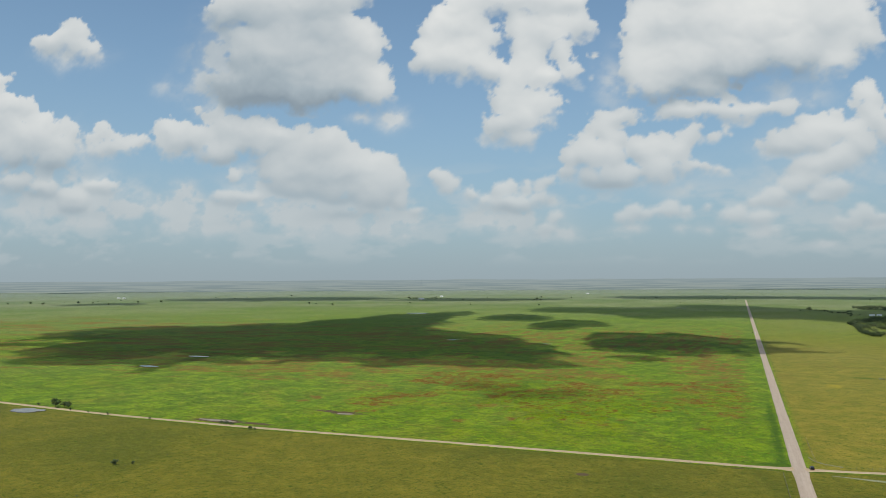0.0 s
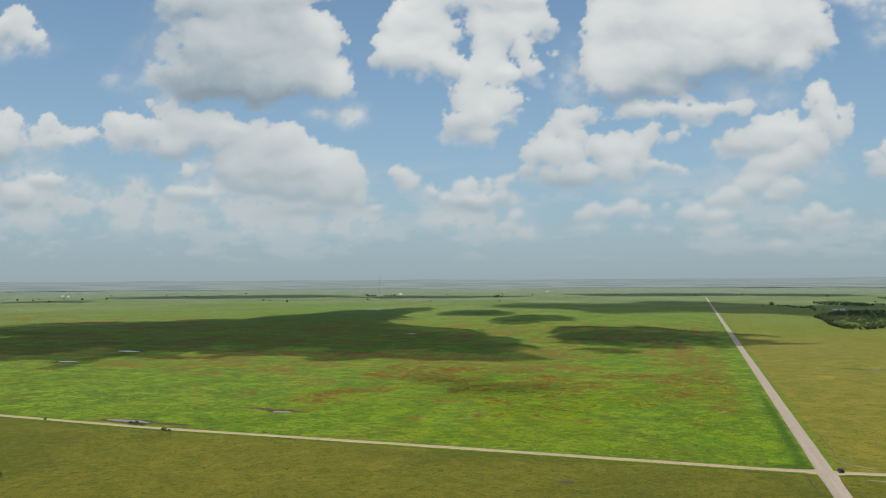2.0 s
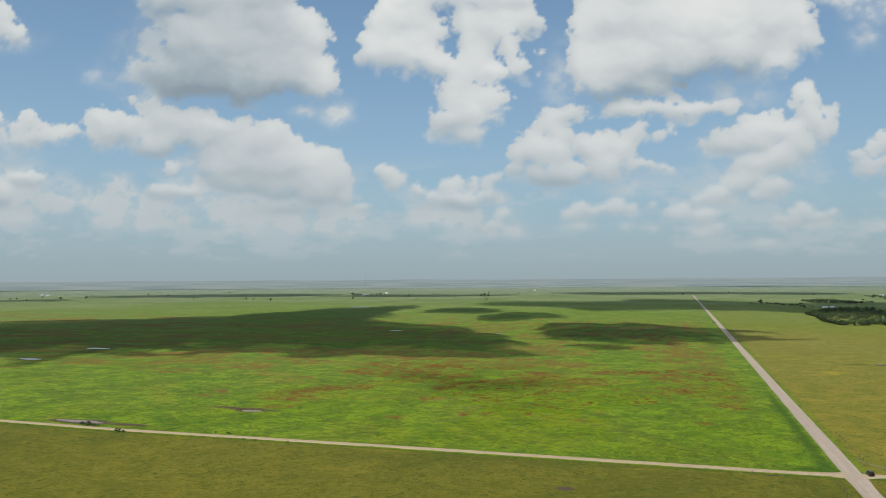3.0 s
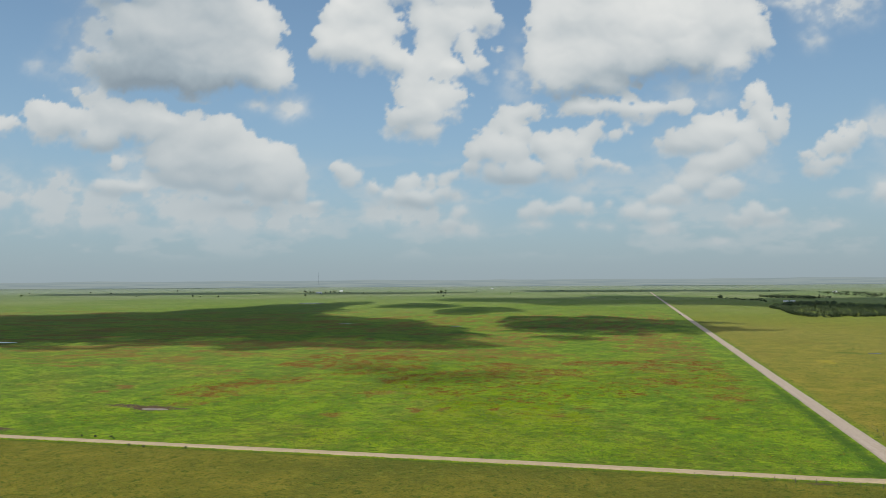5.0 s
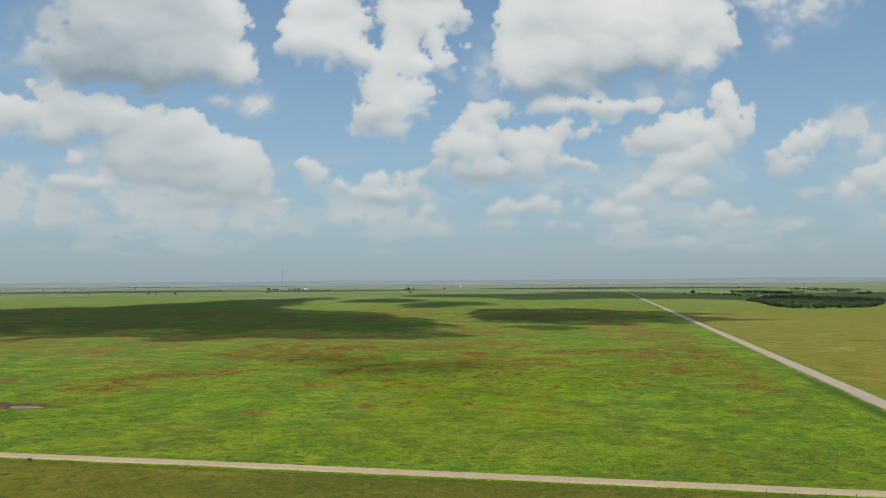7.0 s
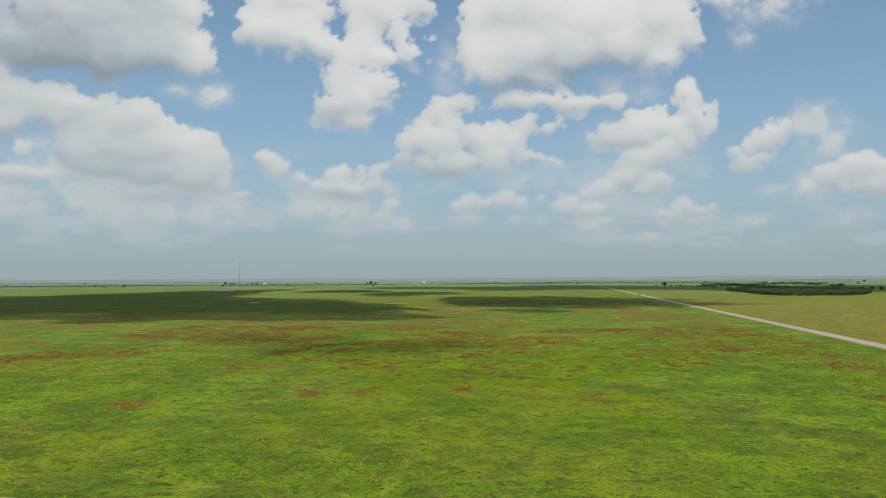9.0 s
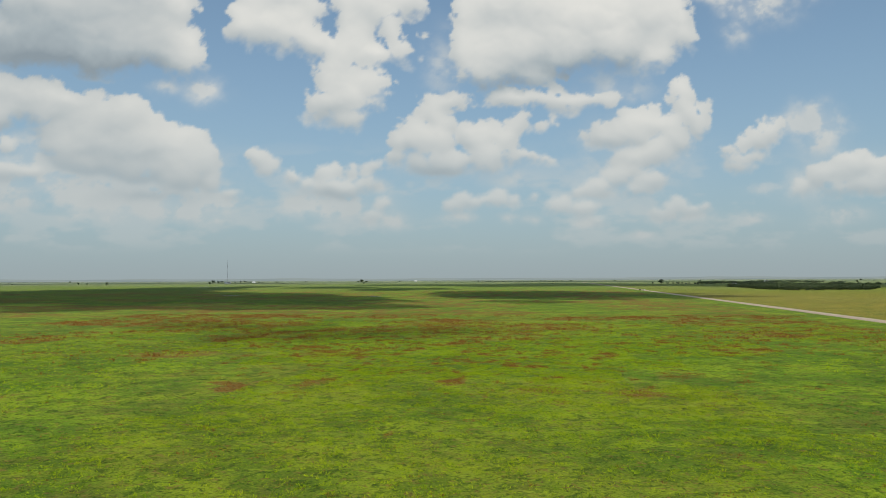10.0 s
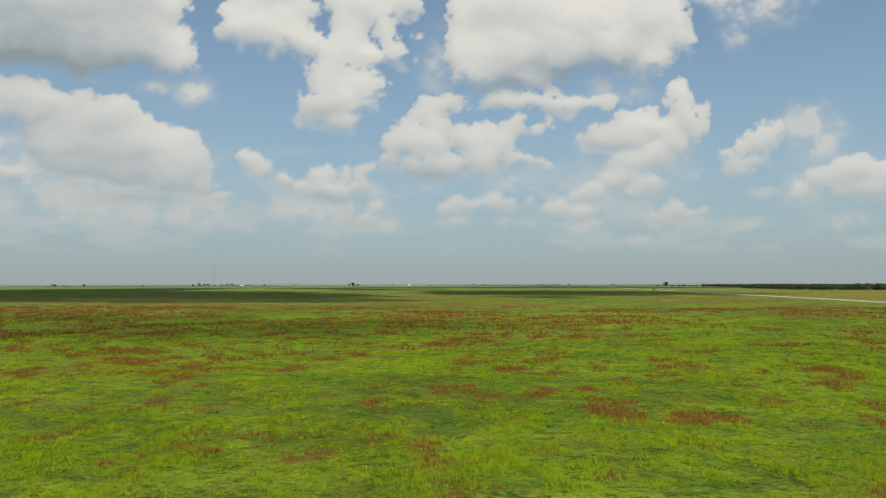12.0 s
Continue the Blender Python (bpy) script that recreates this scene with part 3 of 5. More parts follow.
def prairie_material():
    mat, n, bsdf = surface("prairie", 0.95, 0.08)
    at = n.add("ShaderNodeNewGeometry").outputs["Position"]
    flat = n.vmath("MULTIPLY", at, (1, 1, 0))
    wide = n.noise(flat, 0.016, 5, 0.6, 0.6)
    mid = n.noise(flat, 0.085, 5, 0.62, 0.4)
    small = n.noise(flat, 0.9, 6, 0.72, 0.5)
    blade = n.noise(flat, 3.2, 4, 0.7)
    lush = lush_colour(n, flat)
    clumps = n.noise(flat, 0.22, 5, 0.7, 0.6)
    olive = n.mix(n.range(mid, 0.25, 0.78), (0.134, 0.124, 0.014, 1), (0.222, 0.178, 0.022, 1))
    olive = n.mix(n.math("MULTIPLY", n.range(n.noise(flat, 0.009, 5, 0.6, 0.8), 0.42, 0.60), 0.7), olive, (0.085, 0.092, 0.012, 1))
    olive = n.mix(n.math("MULTIPLY", n.range(clumps, 0.50, 0.64), 0.40), olive, (0.075, 0.090, 0.014, 1))
    olive = n.mix(n.math("MULTIPLY", n.range(clumps, 0.47, 0.34), 0.30), olive, (0.270, 0.235, 0.040, 1))
    olive = n.mix(n.math("MULTIPLY", n.range(small, 0.53, 0.66), 0.6), olive, (0.050, 0.075, 0.012, 1))
    ochre = n.mix(n.range(mid, 0.36, 0.66), (0.195, 0.180, 0.024, 1), (0.310, 0.240, 0.038, 1))
    ochre = n.mix(n.math("MULTIPLY", n.range(wide, 0.50, 0.66), 0.7), ochre, (0.205, 0.150, 0.025, 1))
    ochre = n.mix(n.math("MULTIPLY", n.range(clumps, 0.52, 0.62), 0.35), ochre, (0.130, 0.125, 0.020, 1))
    ochre = n.mix(n.math("MULTIPLY", n.range(small, 0.58, 0.74), 0.4), ochre, (0.070, 0.100, 0.012, 1))
    # far grass tones with aerial haze put into the colour
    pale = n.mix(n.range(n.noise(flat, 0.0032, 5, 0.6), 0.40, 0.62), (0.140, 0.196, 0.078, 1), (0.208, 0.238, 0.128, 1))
    specks = n.math("MULTIPLY", n.range(n.noise(flat, 1.1, 5, 0.7, 0.6), 0.55, 0.63), n.range(wide, 0.34, 0.50))
    lush = n.mix(n.math("MULTIPLY", specks, 0.7), lush, (0.190, 0.100, 0.035, 1))
    lush = n.mix(n.math("MULTIPLY", n.range(clumps, 0.52, 0.62), 0.32), lush, (0.170, 0.120, 0.030, 1))
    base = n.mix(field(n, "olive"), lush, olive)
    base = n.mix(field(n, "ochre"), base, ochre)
    # two steps of painted haze, stronger with distance
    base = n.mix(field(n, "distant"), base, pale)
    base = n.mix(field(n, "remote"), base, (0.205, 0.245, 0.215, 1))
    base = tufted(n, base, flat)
    ragged = n.math("ADD", field(n, "weed"), n.math("MULTIPLY", n.math("SUBTRACT", small, 0.5), 1.7))
    ragged = n.math("MULTIPLY_ADD", n.math("SUBTRACT", blade, 0.5), 1.9, ragged)
    rust = n.mix(n.range(blade, 0.35, 0.65), (0.130, 0.068, 0.020, 1), (0.235, 0.128, 0.040, 1))
    base = n.mix(n.math("MULTIPLY", n.range(ragged, 0.30, 0.54), 0.78), base, rust)
    verge = n.math("ADD", field(n, "verge"), n.math("MULTIPLY", n.math("SUBTRACT", small, 0.5), 0.9))
    base = n.mix(n.math("MULTIPLY", n.range(verge, 0.4, 0.75), 0.75), base, (0.045, 0.095, 0.012, 1))
    mud = n.math("ADD", field(n, "mud"), n.math("MULTIPLY", n.math("SUBTRACT", small, 0.5), 0.7))
    base = n.mix(n.range(mud, 0.40, 0.62), base, n.mix(mid, (0.050, 0.036, 0.022, 1), (0.150, 0.108, 0.068, 1)))
    gold = n.math("MULTIPLY", field(n, "gold"), n.range(n.noise(flat, 0.3, 4, 0.7), 0.35, 0.6, 0.3, 1.3))
    base = n.mix(n.math("MULTIPLY", n.range(gold, 0.4, 0.8), 0.6), base, (0.33, 0.27, 0.03, 1))
    n.put(bsdf.inputs["Base Color"], base)
    bump(n, bsdf, n.math("MULTIPLY_ADD", small, 1.8, blade), 0.8, 0.35)
    return mat


def gravel_material(name, light, dark, ruts_along_x):
    mat, n, bsdf = surface(name, 0.95, 0.15)
    at = n.add("ShaderNodeNewGeometry").outputs["Position"]
    grain, blotch = n.noise(at, 3.0, 5, 0.7), n.noise(at, 0.22, 4, 0.6)
    track = n.noise(n.vmath("MULTIPLY", at, (0.02, 0.9, 0) if ruts_along_x else (0.9, 0.02, 0)), 1.0, 3)
    tone = n.mix(n.range(grain, 0.3, 0.7), dark, light)
    tone = n.mix(n.math("MULTIPLY", n.range(track, 0.45, 0.62), 0.55), tone, light)
    tone = n.mix(n.math("MULTIPLY", n.range(blotch, 0.5, 0.72), 0.45), tone, dark)
    n.put(bsdf.inputs["Base Color"], tone)
    bump(n, bsdf, grain, 0.4, 0.05)
    return mat


mat_prairie = prairie_material()
mat_gravel = gravel_material("gravel", (0.410, 0.338, 0.268, 1), (0.285, 0.228, 0.178, 1), False)
mat_track = gravel_material("dirt_track", (0.43, 0.335, 0.215, 1), (0.29, 0.225, 0.14, 1), True)

mat_ditch = gravel_material("ditch_silt", (0.25, 0.25, 0.16, 1), (0.14, 0.16, 0.08, 1), True)

# ---- the ground ----
# reddish weed patches: east, north, half-width, half-depth
WEEDS_NEAR = [(-103.6, 36.93, 0.24, 1), (-100.2, 37.73, 0.76, 1), (-99.4, 42.04, 0.67, 0.92), (-99.48, 43.37, 0.62, 0.6), (-98.21, 43.99, 0.74, 0.61), (-91.29, 45.43, 0.43, 0.49), (-122.7, 46.71, 0.6, 0.93), (-89.83, 53.64, 0.95, 1.1), (-126.4, 57.71, 1.5, 2.1), (-97.62, 57.98, 0.19, 1), (-128.1, 58.31, 1.1, 2.5), (-101.6, 58.36, 0.37, 1.2), (-101.6, 59.12, 0.39, 0.93), (-90.23, 61.07, 0.66, 0.98), (-104.2, 61.18, 0.28, 1), (-119.9, 61.74, 1.5, 3.6), (-126.9, 61.86, 2.3, 2.2), (-93.1, 62.31, 1.7, 1.7), (-113.7, 62.43, 0.76, 1.1), (-119.8, 62.7, 1.7, 2.3), (-124.3, 63.42, 0.97, 1.4), (-129.1, 63.65, 1.9, 2.1)]
WEEDS_NEAR_B = [(-125.1, 64.09, 0.96, 2), (-117.9, 65.63, 1.6, 1.6), (-102.9, 66.5, 1, 1.9), (-118, 66.56, 1, 1.5), (-103.4, 66.91, 0.58, 1.3), (-101.7, 67.11, 0.47, 3.1), (-113.3, 72.19, 0.5, 0.51), (-112.3, 72.33, 0.25, 0.57), (-111.9, 73.76, 0.35, 0.4), (-103.8, 73.78, 0.25, 0.67), (-102.7, 74.26, 0.42, 0.96), (-106.9, 74.42, 0.7, 0.59), (-110.5, 75.27, 0.56, 0.43), (-106.5, 75.39, 0.46, 0.4), (-117.1, 75.98, 0.59, 0.42), (-111.9, 76.2, 0.78, 0.57), (-103.2, 77.34, 0.39, 0.71), (-117.4, 78.27, 0.76, 0.62), (-112.1, 78.63, 0.21, 0.67), (-114.9, 80.98, 0.33, 0.83), (-119.1, 82.08, 0.37, 0.63), (-102, 82.28, 0.46, 0.62)]
WEEDS_NEAR_C = [(-93.71, 83.35, 0.91, 1.6), (-92.36, 83.52, 0.68, 0.93), (-96.48, 83.63, 0.58, 1.3), (-86.27, 84.31, 0.57, 1.4), (-107.5, 85.71, 0.47, 0.81), (-96.53, 85.72, 0.99, 1.8), (-102.1, 87.06, 0.66, 0.67), (-106.7, 87.16, 0.27, 0.52), (-84.9, 87.98, 0.76, 2.7), (-94.52, 88.04, 1.6, 1.7), (-89.18, 88.23, 0.78, 0.88), (-102, 89.22, 0.84, 1.1), (-117.7, 89.24, 0.6, 1.1), (-104.7, 89.86, 0.29, 0.79), (-99.8, 90.48, 1, 2), (-97.47, 91.8, 0.59, 1.1), (-91.62, 92.55, 0.88, 1.8), (-127.7, 92.71, 1.2, 1.2), (-120.4, 93.1, 0.83, 2.2), (-108, 93.17, 0.19, 1.2), (-131.9, 93.56, 0.76, 2.3), (-125.8, 94.32, 1, 1.9)]
WEEDS_NEAR_D = [(-103.4, 94.49, 0.81, 2.5), (-123.1, 94.67, 0.76, 1.5), (-105.2, 96.08, 0.84, 2.2), (-106, 96.81, 0.86, 1.4), (-94.79, 96.85, 1.7, 3.2), (-117.2, 98.41, 1.5, 1.6), (-98.51, 99.19, 0.7, 1.5), (-116.3, 100.2, 0.57, 1), (-101.6, 100.4, 1.1, 2.2), (-82.16, 100.4, 1.5, 2.6), (-85.99, 100.8, 1, 2.2), (-129, 101.1, 3, 3.7), (-95.85, 102.7, 0.56, 1.4), (-104.8, 103.4, 0.78, 1.8), (-114.9, 104, 1, 1.2), (-113.3, 107.6, 1.3, 1.8), (-94.44, 110.8, 1.1, 2.3), (-133.3, 111, 2.9, 1.8), (-158.8, 130.1, 3.3, 6.9), (-154.8, 135.7, 5.6, 7.5), (-118.1, 137.7, 2.3, 4.2), (-64.77, 140.8, 2.5, 4.3)]
WEEDS_NEAR_E = [(-150.4, 142.2, 3.7, 6.8), (-74.46, 142.7, 1.6, 3.3), (-104.1, 147.3, 4.3, 10), (-126.7, 151.5, 4.7, 7.2), (-82.1, 153.6, 3.7, 7), (-99.83, 154.4, 8.4, 21), (-142.2, 157.5, 5.1, 5.2), (-118, 160.1, 5, 9.9), (-88.43, 163.3, 4.9, 13), (-188.8, 172.3, 6.1, 28), (-164.7, 174.8, 6, 15)]
WEEDS_FAR = [(-149.2, 46.64, 3.4, 3.8), (-208.2, 58.36, 5.7, 6.2), (-82.45, 60.76, 3.3, 2.8), (-36.59, 65.93, 3.2, 2.8), (-256.4, 74.18, 3.2, 4.8), (-214.4, 81.33, 12, 8.8), (-153.1, 91.13, 6, 6.7), (-258.3, 91.97, 5.6, 7.1), (-218.9, 99.91, 6.7, 6.7), (-25.16, 104.6, 5.5, 6.3), (-212.2, 109.5, 11, 8.7), (-59.6, 110.3, 3.9, 4), (-197.5, 124.7, 9.4, 11), (-16.14, 140.8, 4.2, 4.9), (-44.17, 148.2, 13, 14), (-18.83, 165.6, 9.1, 9.6), (-92.81, 170.8, 15, 12), (-184, 175.8, 16, 15), (-210.4, 183.4, 23, 18), (-123.5, 187.4, 11, 14), (-26.93, 194.4, 15, 9.1), (-82.67, 207.5, 11, 10)]
WEEDS_FAR_B = [(-66.72, 210.6, 13, 10), (-183.1, 216.4, 18, 15), (-106, 246.1, 18, 16), (-222, 260.1, 27, 19), (-319, 285.1, 38, 19), (-183.8, 286.6, 21, 16), (-281.4, 291.5, 38, 19), (-37.6, 320.3, 14, 17), (-146.5, 338.1, 30, 24), (-110.6, 180.3, 3.9, 14), (-51.86, 193.3, 6, 11)]
WEEDS = WEEDS_NEAR + WEEDS_NEAR_B + WEEDS_NEAR_C + WEEDS_NEAR_D + WEEDS_NEAR_E + WEEDS_FAR + WEEDS_FAR_B


def weed_cover(x, y):
    """0 to 1: how much reddish weed grows at a place of the big pasture."""
    nu, nv = (fbm(x, y, 4, 4, 3) - 0.5) * 2.4, (fbm(x, y, 4, 4, 4) - 0.5) * 2.4
    best = np.zeros_like(x)
    for cx, cy, a, b in WEEDS:
        near = (abs(x - cx) < 2.6 * a) & (abs(y - cy) < 2.6 * b)
        if near.any():
            d = ((x[near] - cx) / a + nu[near]) ** 2 + ((y[near] - cy) / b + nv[near]) ** 2
            best[near] = np.maximum(best[near], np.exp(-0.9 * d) * 1.0)
    much = step(90, 190, y)
    wild = step(0.48 - 0.07 * much, 0.62 - 0.09 * much, fbm(x * 0.8, y * 1.1, 24, 6, 21)) * (0.15 + 0.25 * much + 0.60 * step(0.49, 0.62, fbm(x, y, 5, 5, 22))) * (0.50 + 0.50 * much) * step(25, 110, y)
    broken = 0.35 + 0.9 * step(0.42, 0.60, fbm(x, y, 3.5, 5, 23))
    return np.clip(np.maximum(best, wild) * broken, 0, 1) * step(-10, -20, x) * step(8, 18, y) * (1 - step(630, 980, y))


def axis(a, b, fine, far_lo, far_hi, growth):
    mid = np.arange(a, b + fine, fine)
    lo, hi, s = [a], [mid[-1]], fine
    while lo[-1] > far_lo:
        s *= growth
        lo.append(lo[-1] - s)
    s = fine
    while hi[-1] < far_hi:
        s *= growth
        hi.append(hi[-1] + s)
    return np.concatenate([lo[:0:-1], mid, hi[1:]])


COARSE_X, COARSE_Y = axis(-240, 50, 1.4, -6500, 6500, 1.07), axis(-80, 230, 1.4, -2000, 6500, 1.045)
XS, YS = np.union1d(COARSE_X, np.arange(-139.5, -58, 1.0)), np.union1d(COARSE_Y, np.arange(60.5, 118, 1.0))
GX, GY = np.meshgrid(XS, YS)
PONDS = [  # east, north, half-width, half-depth
    (-214.5, 46.4, 5.0, 2.6), (-331.8, 515.9, 6, 2.6), (-491.4, 262.5, 10, 4.0), (-476.7, 183.4, 10.5, 3.4), (73, 291, 3.6, 1.3), (-383.6, -5.6, 10, 5.5), (-264.6, 6.3, 11.2, 1.8),
    (-657.3, 1157.8, 28, 15.4), (-214.9, 494.9, 4.5, 2.4), (-149.8, 1574.3, 12, 7)]
CREEK = [(-226, -137), (-224, -121), (-230, -101), (-235, -86), (-234, -57), (-236, -22), (-235, -6.5)]


def dips(x, y):
    z = np.zeros_like(x)
    for cx, cy, a, b in PONDS:
        d = np.sqrt(((x - cx) / (a * 1.5)) ** 2 + ((y - cy) / (b * 1.5)) ** 2)
        z -= 0.9 * (1 - step(0.35, 1.0, d))
    return z


TRACK_PTS = np.array([(-4200, 42), (-1050, 28), (-560, 18.2), (-422.8, 9.1), (-326.9, 0), (-238.7, -2.8), (-140, -0.7), (-42, 0), (0, 0), (6.3, 2.1), (28, 5.9), (105, 9.8), (4200, 42)], float)


def track_y(x):
    k = np.interp(x, TRACK_PTS[:, 0], TRACK_PTS[:, 1])
    return 0.5 * k + 0.25 * (np.interp(x - 17, *TRACK_PTS.T) + np.interp(x + 17, *TRACK_PTS.T))


def ground_z(x, y):
    off_road = step(3.5, 11, abs(x)) * step(2.8, 8.5, abs(y - track_y(x)))
    rough = (fbm(x, y, 6, 3, 11) - 0.5) * 0.35 + (fbm(x, y, 60, 3, 12) - 0.5) * 0.5 + (fbm(x, y, 1.7, 2, 13) - 0.5) * 0.16
    close = 1 - step(60, 260, np.maximum(np.maximum(-240 - x, x - 50), np.maximum(-80 - y, y - 230)))
    return rough * off_road * close - 0.1 * (1 - off_road) + dips(x, y)


GZ = ground_z(GX, GY)
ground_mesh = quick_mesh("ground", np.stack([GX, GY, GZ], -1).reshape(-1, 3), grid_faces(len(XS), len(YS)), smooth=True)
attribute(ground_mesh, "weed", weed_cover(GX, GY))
attribute(ground_mesh, "olive", 1 - step(-4.2, -1.4, GY - track_y(GX)))
attribute(ground_mesh, "ochre", step(2, 6, GX) * step(-1.4, 3, GY - track_y(GX)) * (0.45 + 0.55 * (1 - step(450, 800, GY))))
# masks by distance for the haze painted into the ground's colour
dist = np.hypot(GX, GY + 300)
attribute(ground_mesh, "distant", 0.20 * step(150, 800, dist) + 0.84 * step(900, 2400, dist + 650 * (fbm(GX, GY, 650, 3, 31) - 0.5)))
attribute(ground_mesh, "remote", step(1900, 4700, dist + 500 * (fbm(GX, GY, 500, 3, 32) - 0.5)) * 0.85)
near_road = np.minimum(abs(abs(GX) - 5.0), 21) / 2.2
near_track = abs(GY - track_y(GX) + 3.4) / 1.6
bed = (GX - np.interp(GY, [p[1] for p in CREEK], [p[0] for p in CREEK]) + 5 * (fbm(GX, GY, 9, 3, 41) - 0.5)) / 1.5
creek = np.maximum(np.exp(-bed**2) * (GY < -5) * (GY > -150), 1.7 * np.exp(-((GX - 60) / 10) ** 2 - ((GY - 291) / 5) ** 2))
sward = 0.45 * np.exp(-(((GX + 9) / 6.5) ** 2)) * step(1, 6, GY) * (1 - step(110, 190, GY)) + 0.45 * np.exp(-(((GY - track_y(GX) - 4) / 3.5) ** 2)) * (GX < -2)
attribute(ground_mesh, "verge", np.clip(np.maximum(sward, 0) + np.maximum(np.maximum(0.5 * np.exp(-near_road**2), 0.62 * creek), 0.68 * np.exp(-near_track**2)), 0, 1))
mud = np.zeros_like(GX)
for cx, cy, a, b in (PONDS[0], PONDS[6]):
    mud = np.maximum(mud, np.exp(-0.7 * (((GX - cx) / (a * 1.3 + 1)) ** 2 + ((GY - cy) / (b * 1.5 + 1)) ** 2)))
for cx, cy, a, b in ((-228, 49, 10, 3.5), (-222, 47, 9, 3), (-212, 44.5, 8, 3), (-205, 47, 5, 2), (-241, 5.6, 14, 2.8), (-73, -33, 4, 2.8), (-21, -4.2, 5, 1)):
    mud = np.maximum(mud, 0.8 * np.exp(-(((GX - cx) / a) ** 2 + ((GY - cy) / b) ** 2)))
attribute(ground_mesh, "mud", mud)
attribute(ground_mesh, "gold", np.exp(-(((GX - 36.5) / 5.5) ** 2 + ((GY - 241) / 13) ** 2)))
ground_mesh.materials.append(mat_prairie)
ground = tagged(new("ground", ground_mesh), "green prairie grass with rust-red weed patches", kind="structure")


# ---- roads ----
def ribbon(name, mat, xs, ys, half, label, lift=0.10):
    """A crowned strip along the line xs, ys, with feathered, uneven edges."""
    line = np.stack([xs, ys], -1)
    d = np.gradient(line, axis=0)
    d /= np.linalg.norm(d, axis=1)[:, None]
    side = np.stack([d[:, 1], -d[:, 0]], -1)
    prof = np.array([-1.12, -1, -0.8, -0.4, 0, 0.4, 0.8, 1, 1.12])
    rise = np.array([-0.25, 0.0, 0.05, 0.10, 0.13, 0.10, 0.05, 0.0, -0.25]) + lift
    s = np.arange(len(xs), dtype=float)[:, None]
    wob = 1 + (fbm(s + 0 * prof, 40.0 * (prof[None] > 0) + 0 * s, 5, 3, 77) - 0.5) * 0.12
    hw = np.broadcast_to(np.asarray(half, float), (len(xs),))[:, None]
    across = prof[None] * hw * wob
    xy = line[:, None] + across[..., None] * side[:, None]
    verts = np.concatenate([xy, np.broadcast_to(rise[None, :, None], (*xy.shape[:2], 1))], -1).reshape(-1, 3)
    me = quick_mesh(name, verts, grid_faces(len(prof), len(xs)), smooth=True)
    me.materials.append(mat)
    return tagged(new(name, me), label, kind="structure")


ys = np.concatenate([np.arange(-430, 420, 3.0), np.arange(420, 2345, 20.0)])
ribbon("road", mat_gravel, 0 * ys, ys, 2.3 + 0.35 * np.exp(-((ys + 2) / 5) ** 2), "straight pale gravel county road")
xs = np.concatenate([np.arange(-6000, -490, 20.0), np.arange(-490, -1.4, 2.0)])
flare = 1.5 + 2.0 * np.exp(-((abs(xs) - 2) / 2.5).clip(0))
ribbon("road_west", mat_track, xs, track_y(xs), flare, "narrow tan dirt track across the prairie", 0.07)
xs = np.concatenate([np.arange(1.5, 140, 2.0), np.arange(140, 6000, 20.0)])
ribbon("road_east", mat_track, xs, track_y(xs), 1.25 + 1.5 * np.exp(-(xs - 2) / 3.0), "narrow tan dirt track across the prairie", 0.06)
xs = np.arange(10, 154, 2.0)
ribbon("road_farm", mat_ditch, xs, -4.9 - 0.12 * (xs - 10), 0.75 * np.clip((xs - 9) / 14, 0.15, 1), "faint two-wheel dirt track in the grass", 0.05)
t_ = np.linspace(0, 1, 14)
ribbon("ditch", mat_ditch, np.interp(t_, [0, 0.3, 0.65, 1], [4.6, 6, 9, 15]), np.interp(t_, [0, 0.3, 0.65, 1], [23, 17, 13, 10]), 0.16, "pale worn drainage ditch beside the gravel crossing", 0.03)
# ---- ponds ----
def water_material(name, tint, rough=0.06):
    mat, n, bsdf = surface(name, rough, 0.5 if rough < 0.1 else 0.2)
    at = n.add("ShaderNodeNewGeometry").outputs["Position"]
    n.put(bsdf.inputs["Base Color"], n.mix(n.range(n.noise(at, 0.3, 3), 0.35, 0.65), tint, tuple(c * 0.6 for c in tint[:3]) + (1,)))
    bump(n, bsdf, n.noise(at, 2.5, 3), 0.05, 0.02)
    return mat


mat_water = water_material("pond_water", (0.10, 0.10, 0.085, 1))
mat_muddy = water_material("muddy_water", (0.24, 0.175, 0.125, 1), 0.3)


def pond(cx, cy, a, b, muddy, seed):
    k = np.arange(40) * math.tau / 40
    r = 0.5 + 1.0 * fbm(np.cos(k) * 2 + 5, np.sin(k) * 2 + 5, 1.0, 3, seed)
    near = -245 < cx < 55 and -85 < cy < 235
    level = -0.42 if near else 0.06
    bm = bmesh.new()
    top = [bm.verts.new((cx + a * r[i] * math.cos(k[i]), cy + b * r[i] * math.sin(k[i]), level)) for i in range(40)]
    bm.faces.new(top)
    skirt = bmesh.ops.extrude_face_region(bm, geom=bm.faces[:])
    for v in skirt["geom"]:
        if isinstance(v, bmesh.types.BMVert):
            v.co.z += 0.0
    for v in top:
        v.co.z -= 0.5
    bmesh.ops.recalc_face_normals(bm, faces=bm.faces)
    ob = part("water", bm, mat_muddy if muddy else mat_water)
    return tagged(ob, "shallow brown stock pond in the grass" if muddy else "small pond reflecting the pale sky", kind="structure")


for i, (cx, cy, a, b) in enumerate(PONDS):
    pond(cx, cy, a, b, i in (0, 6), 60 + i)


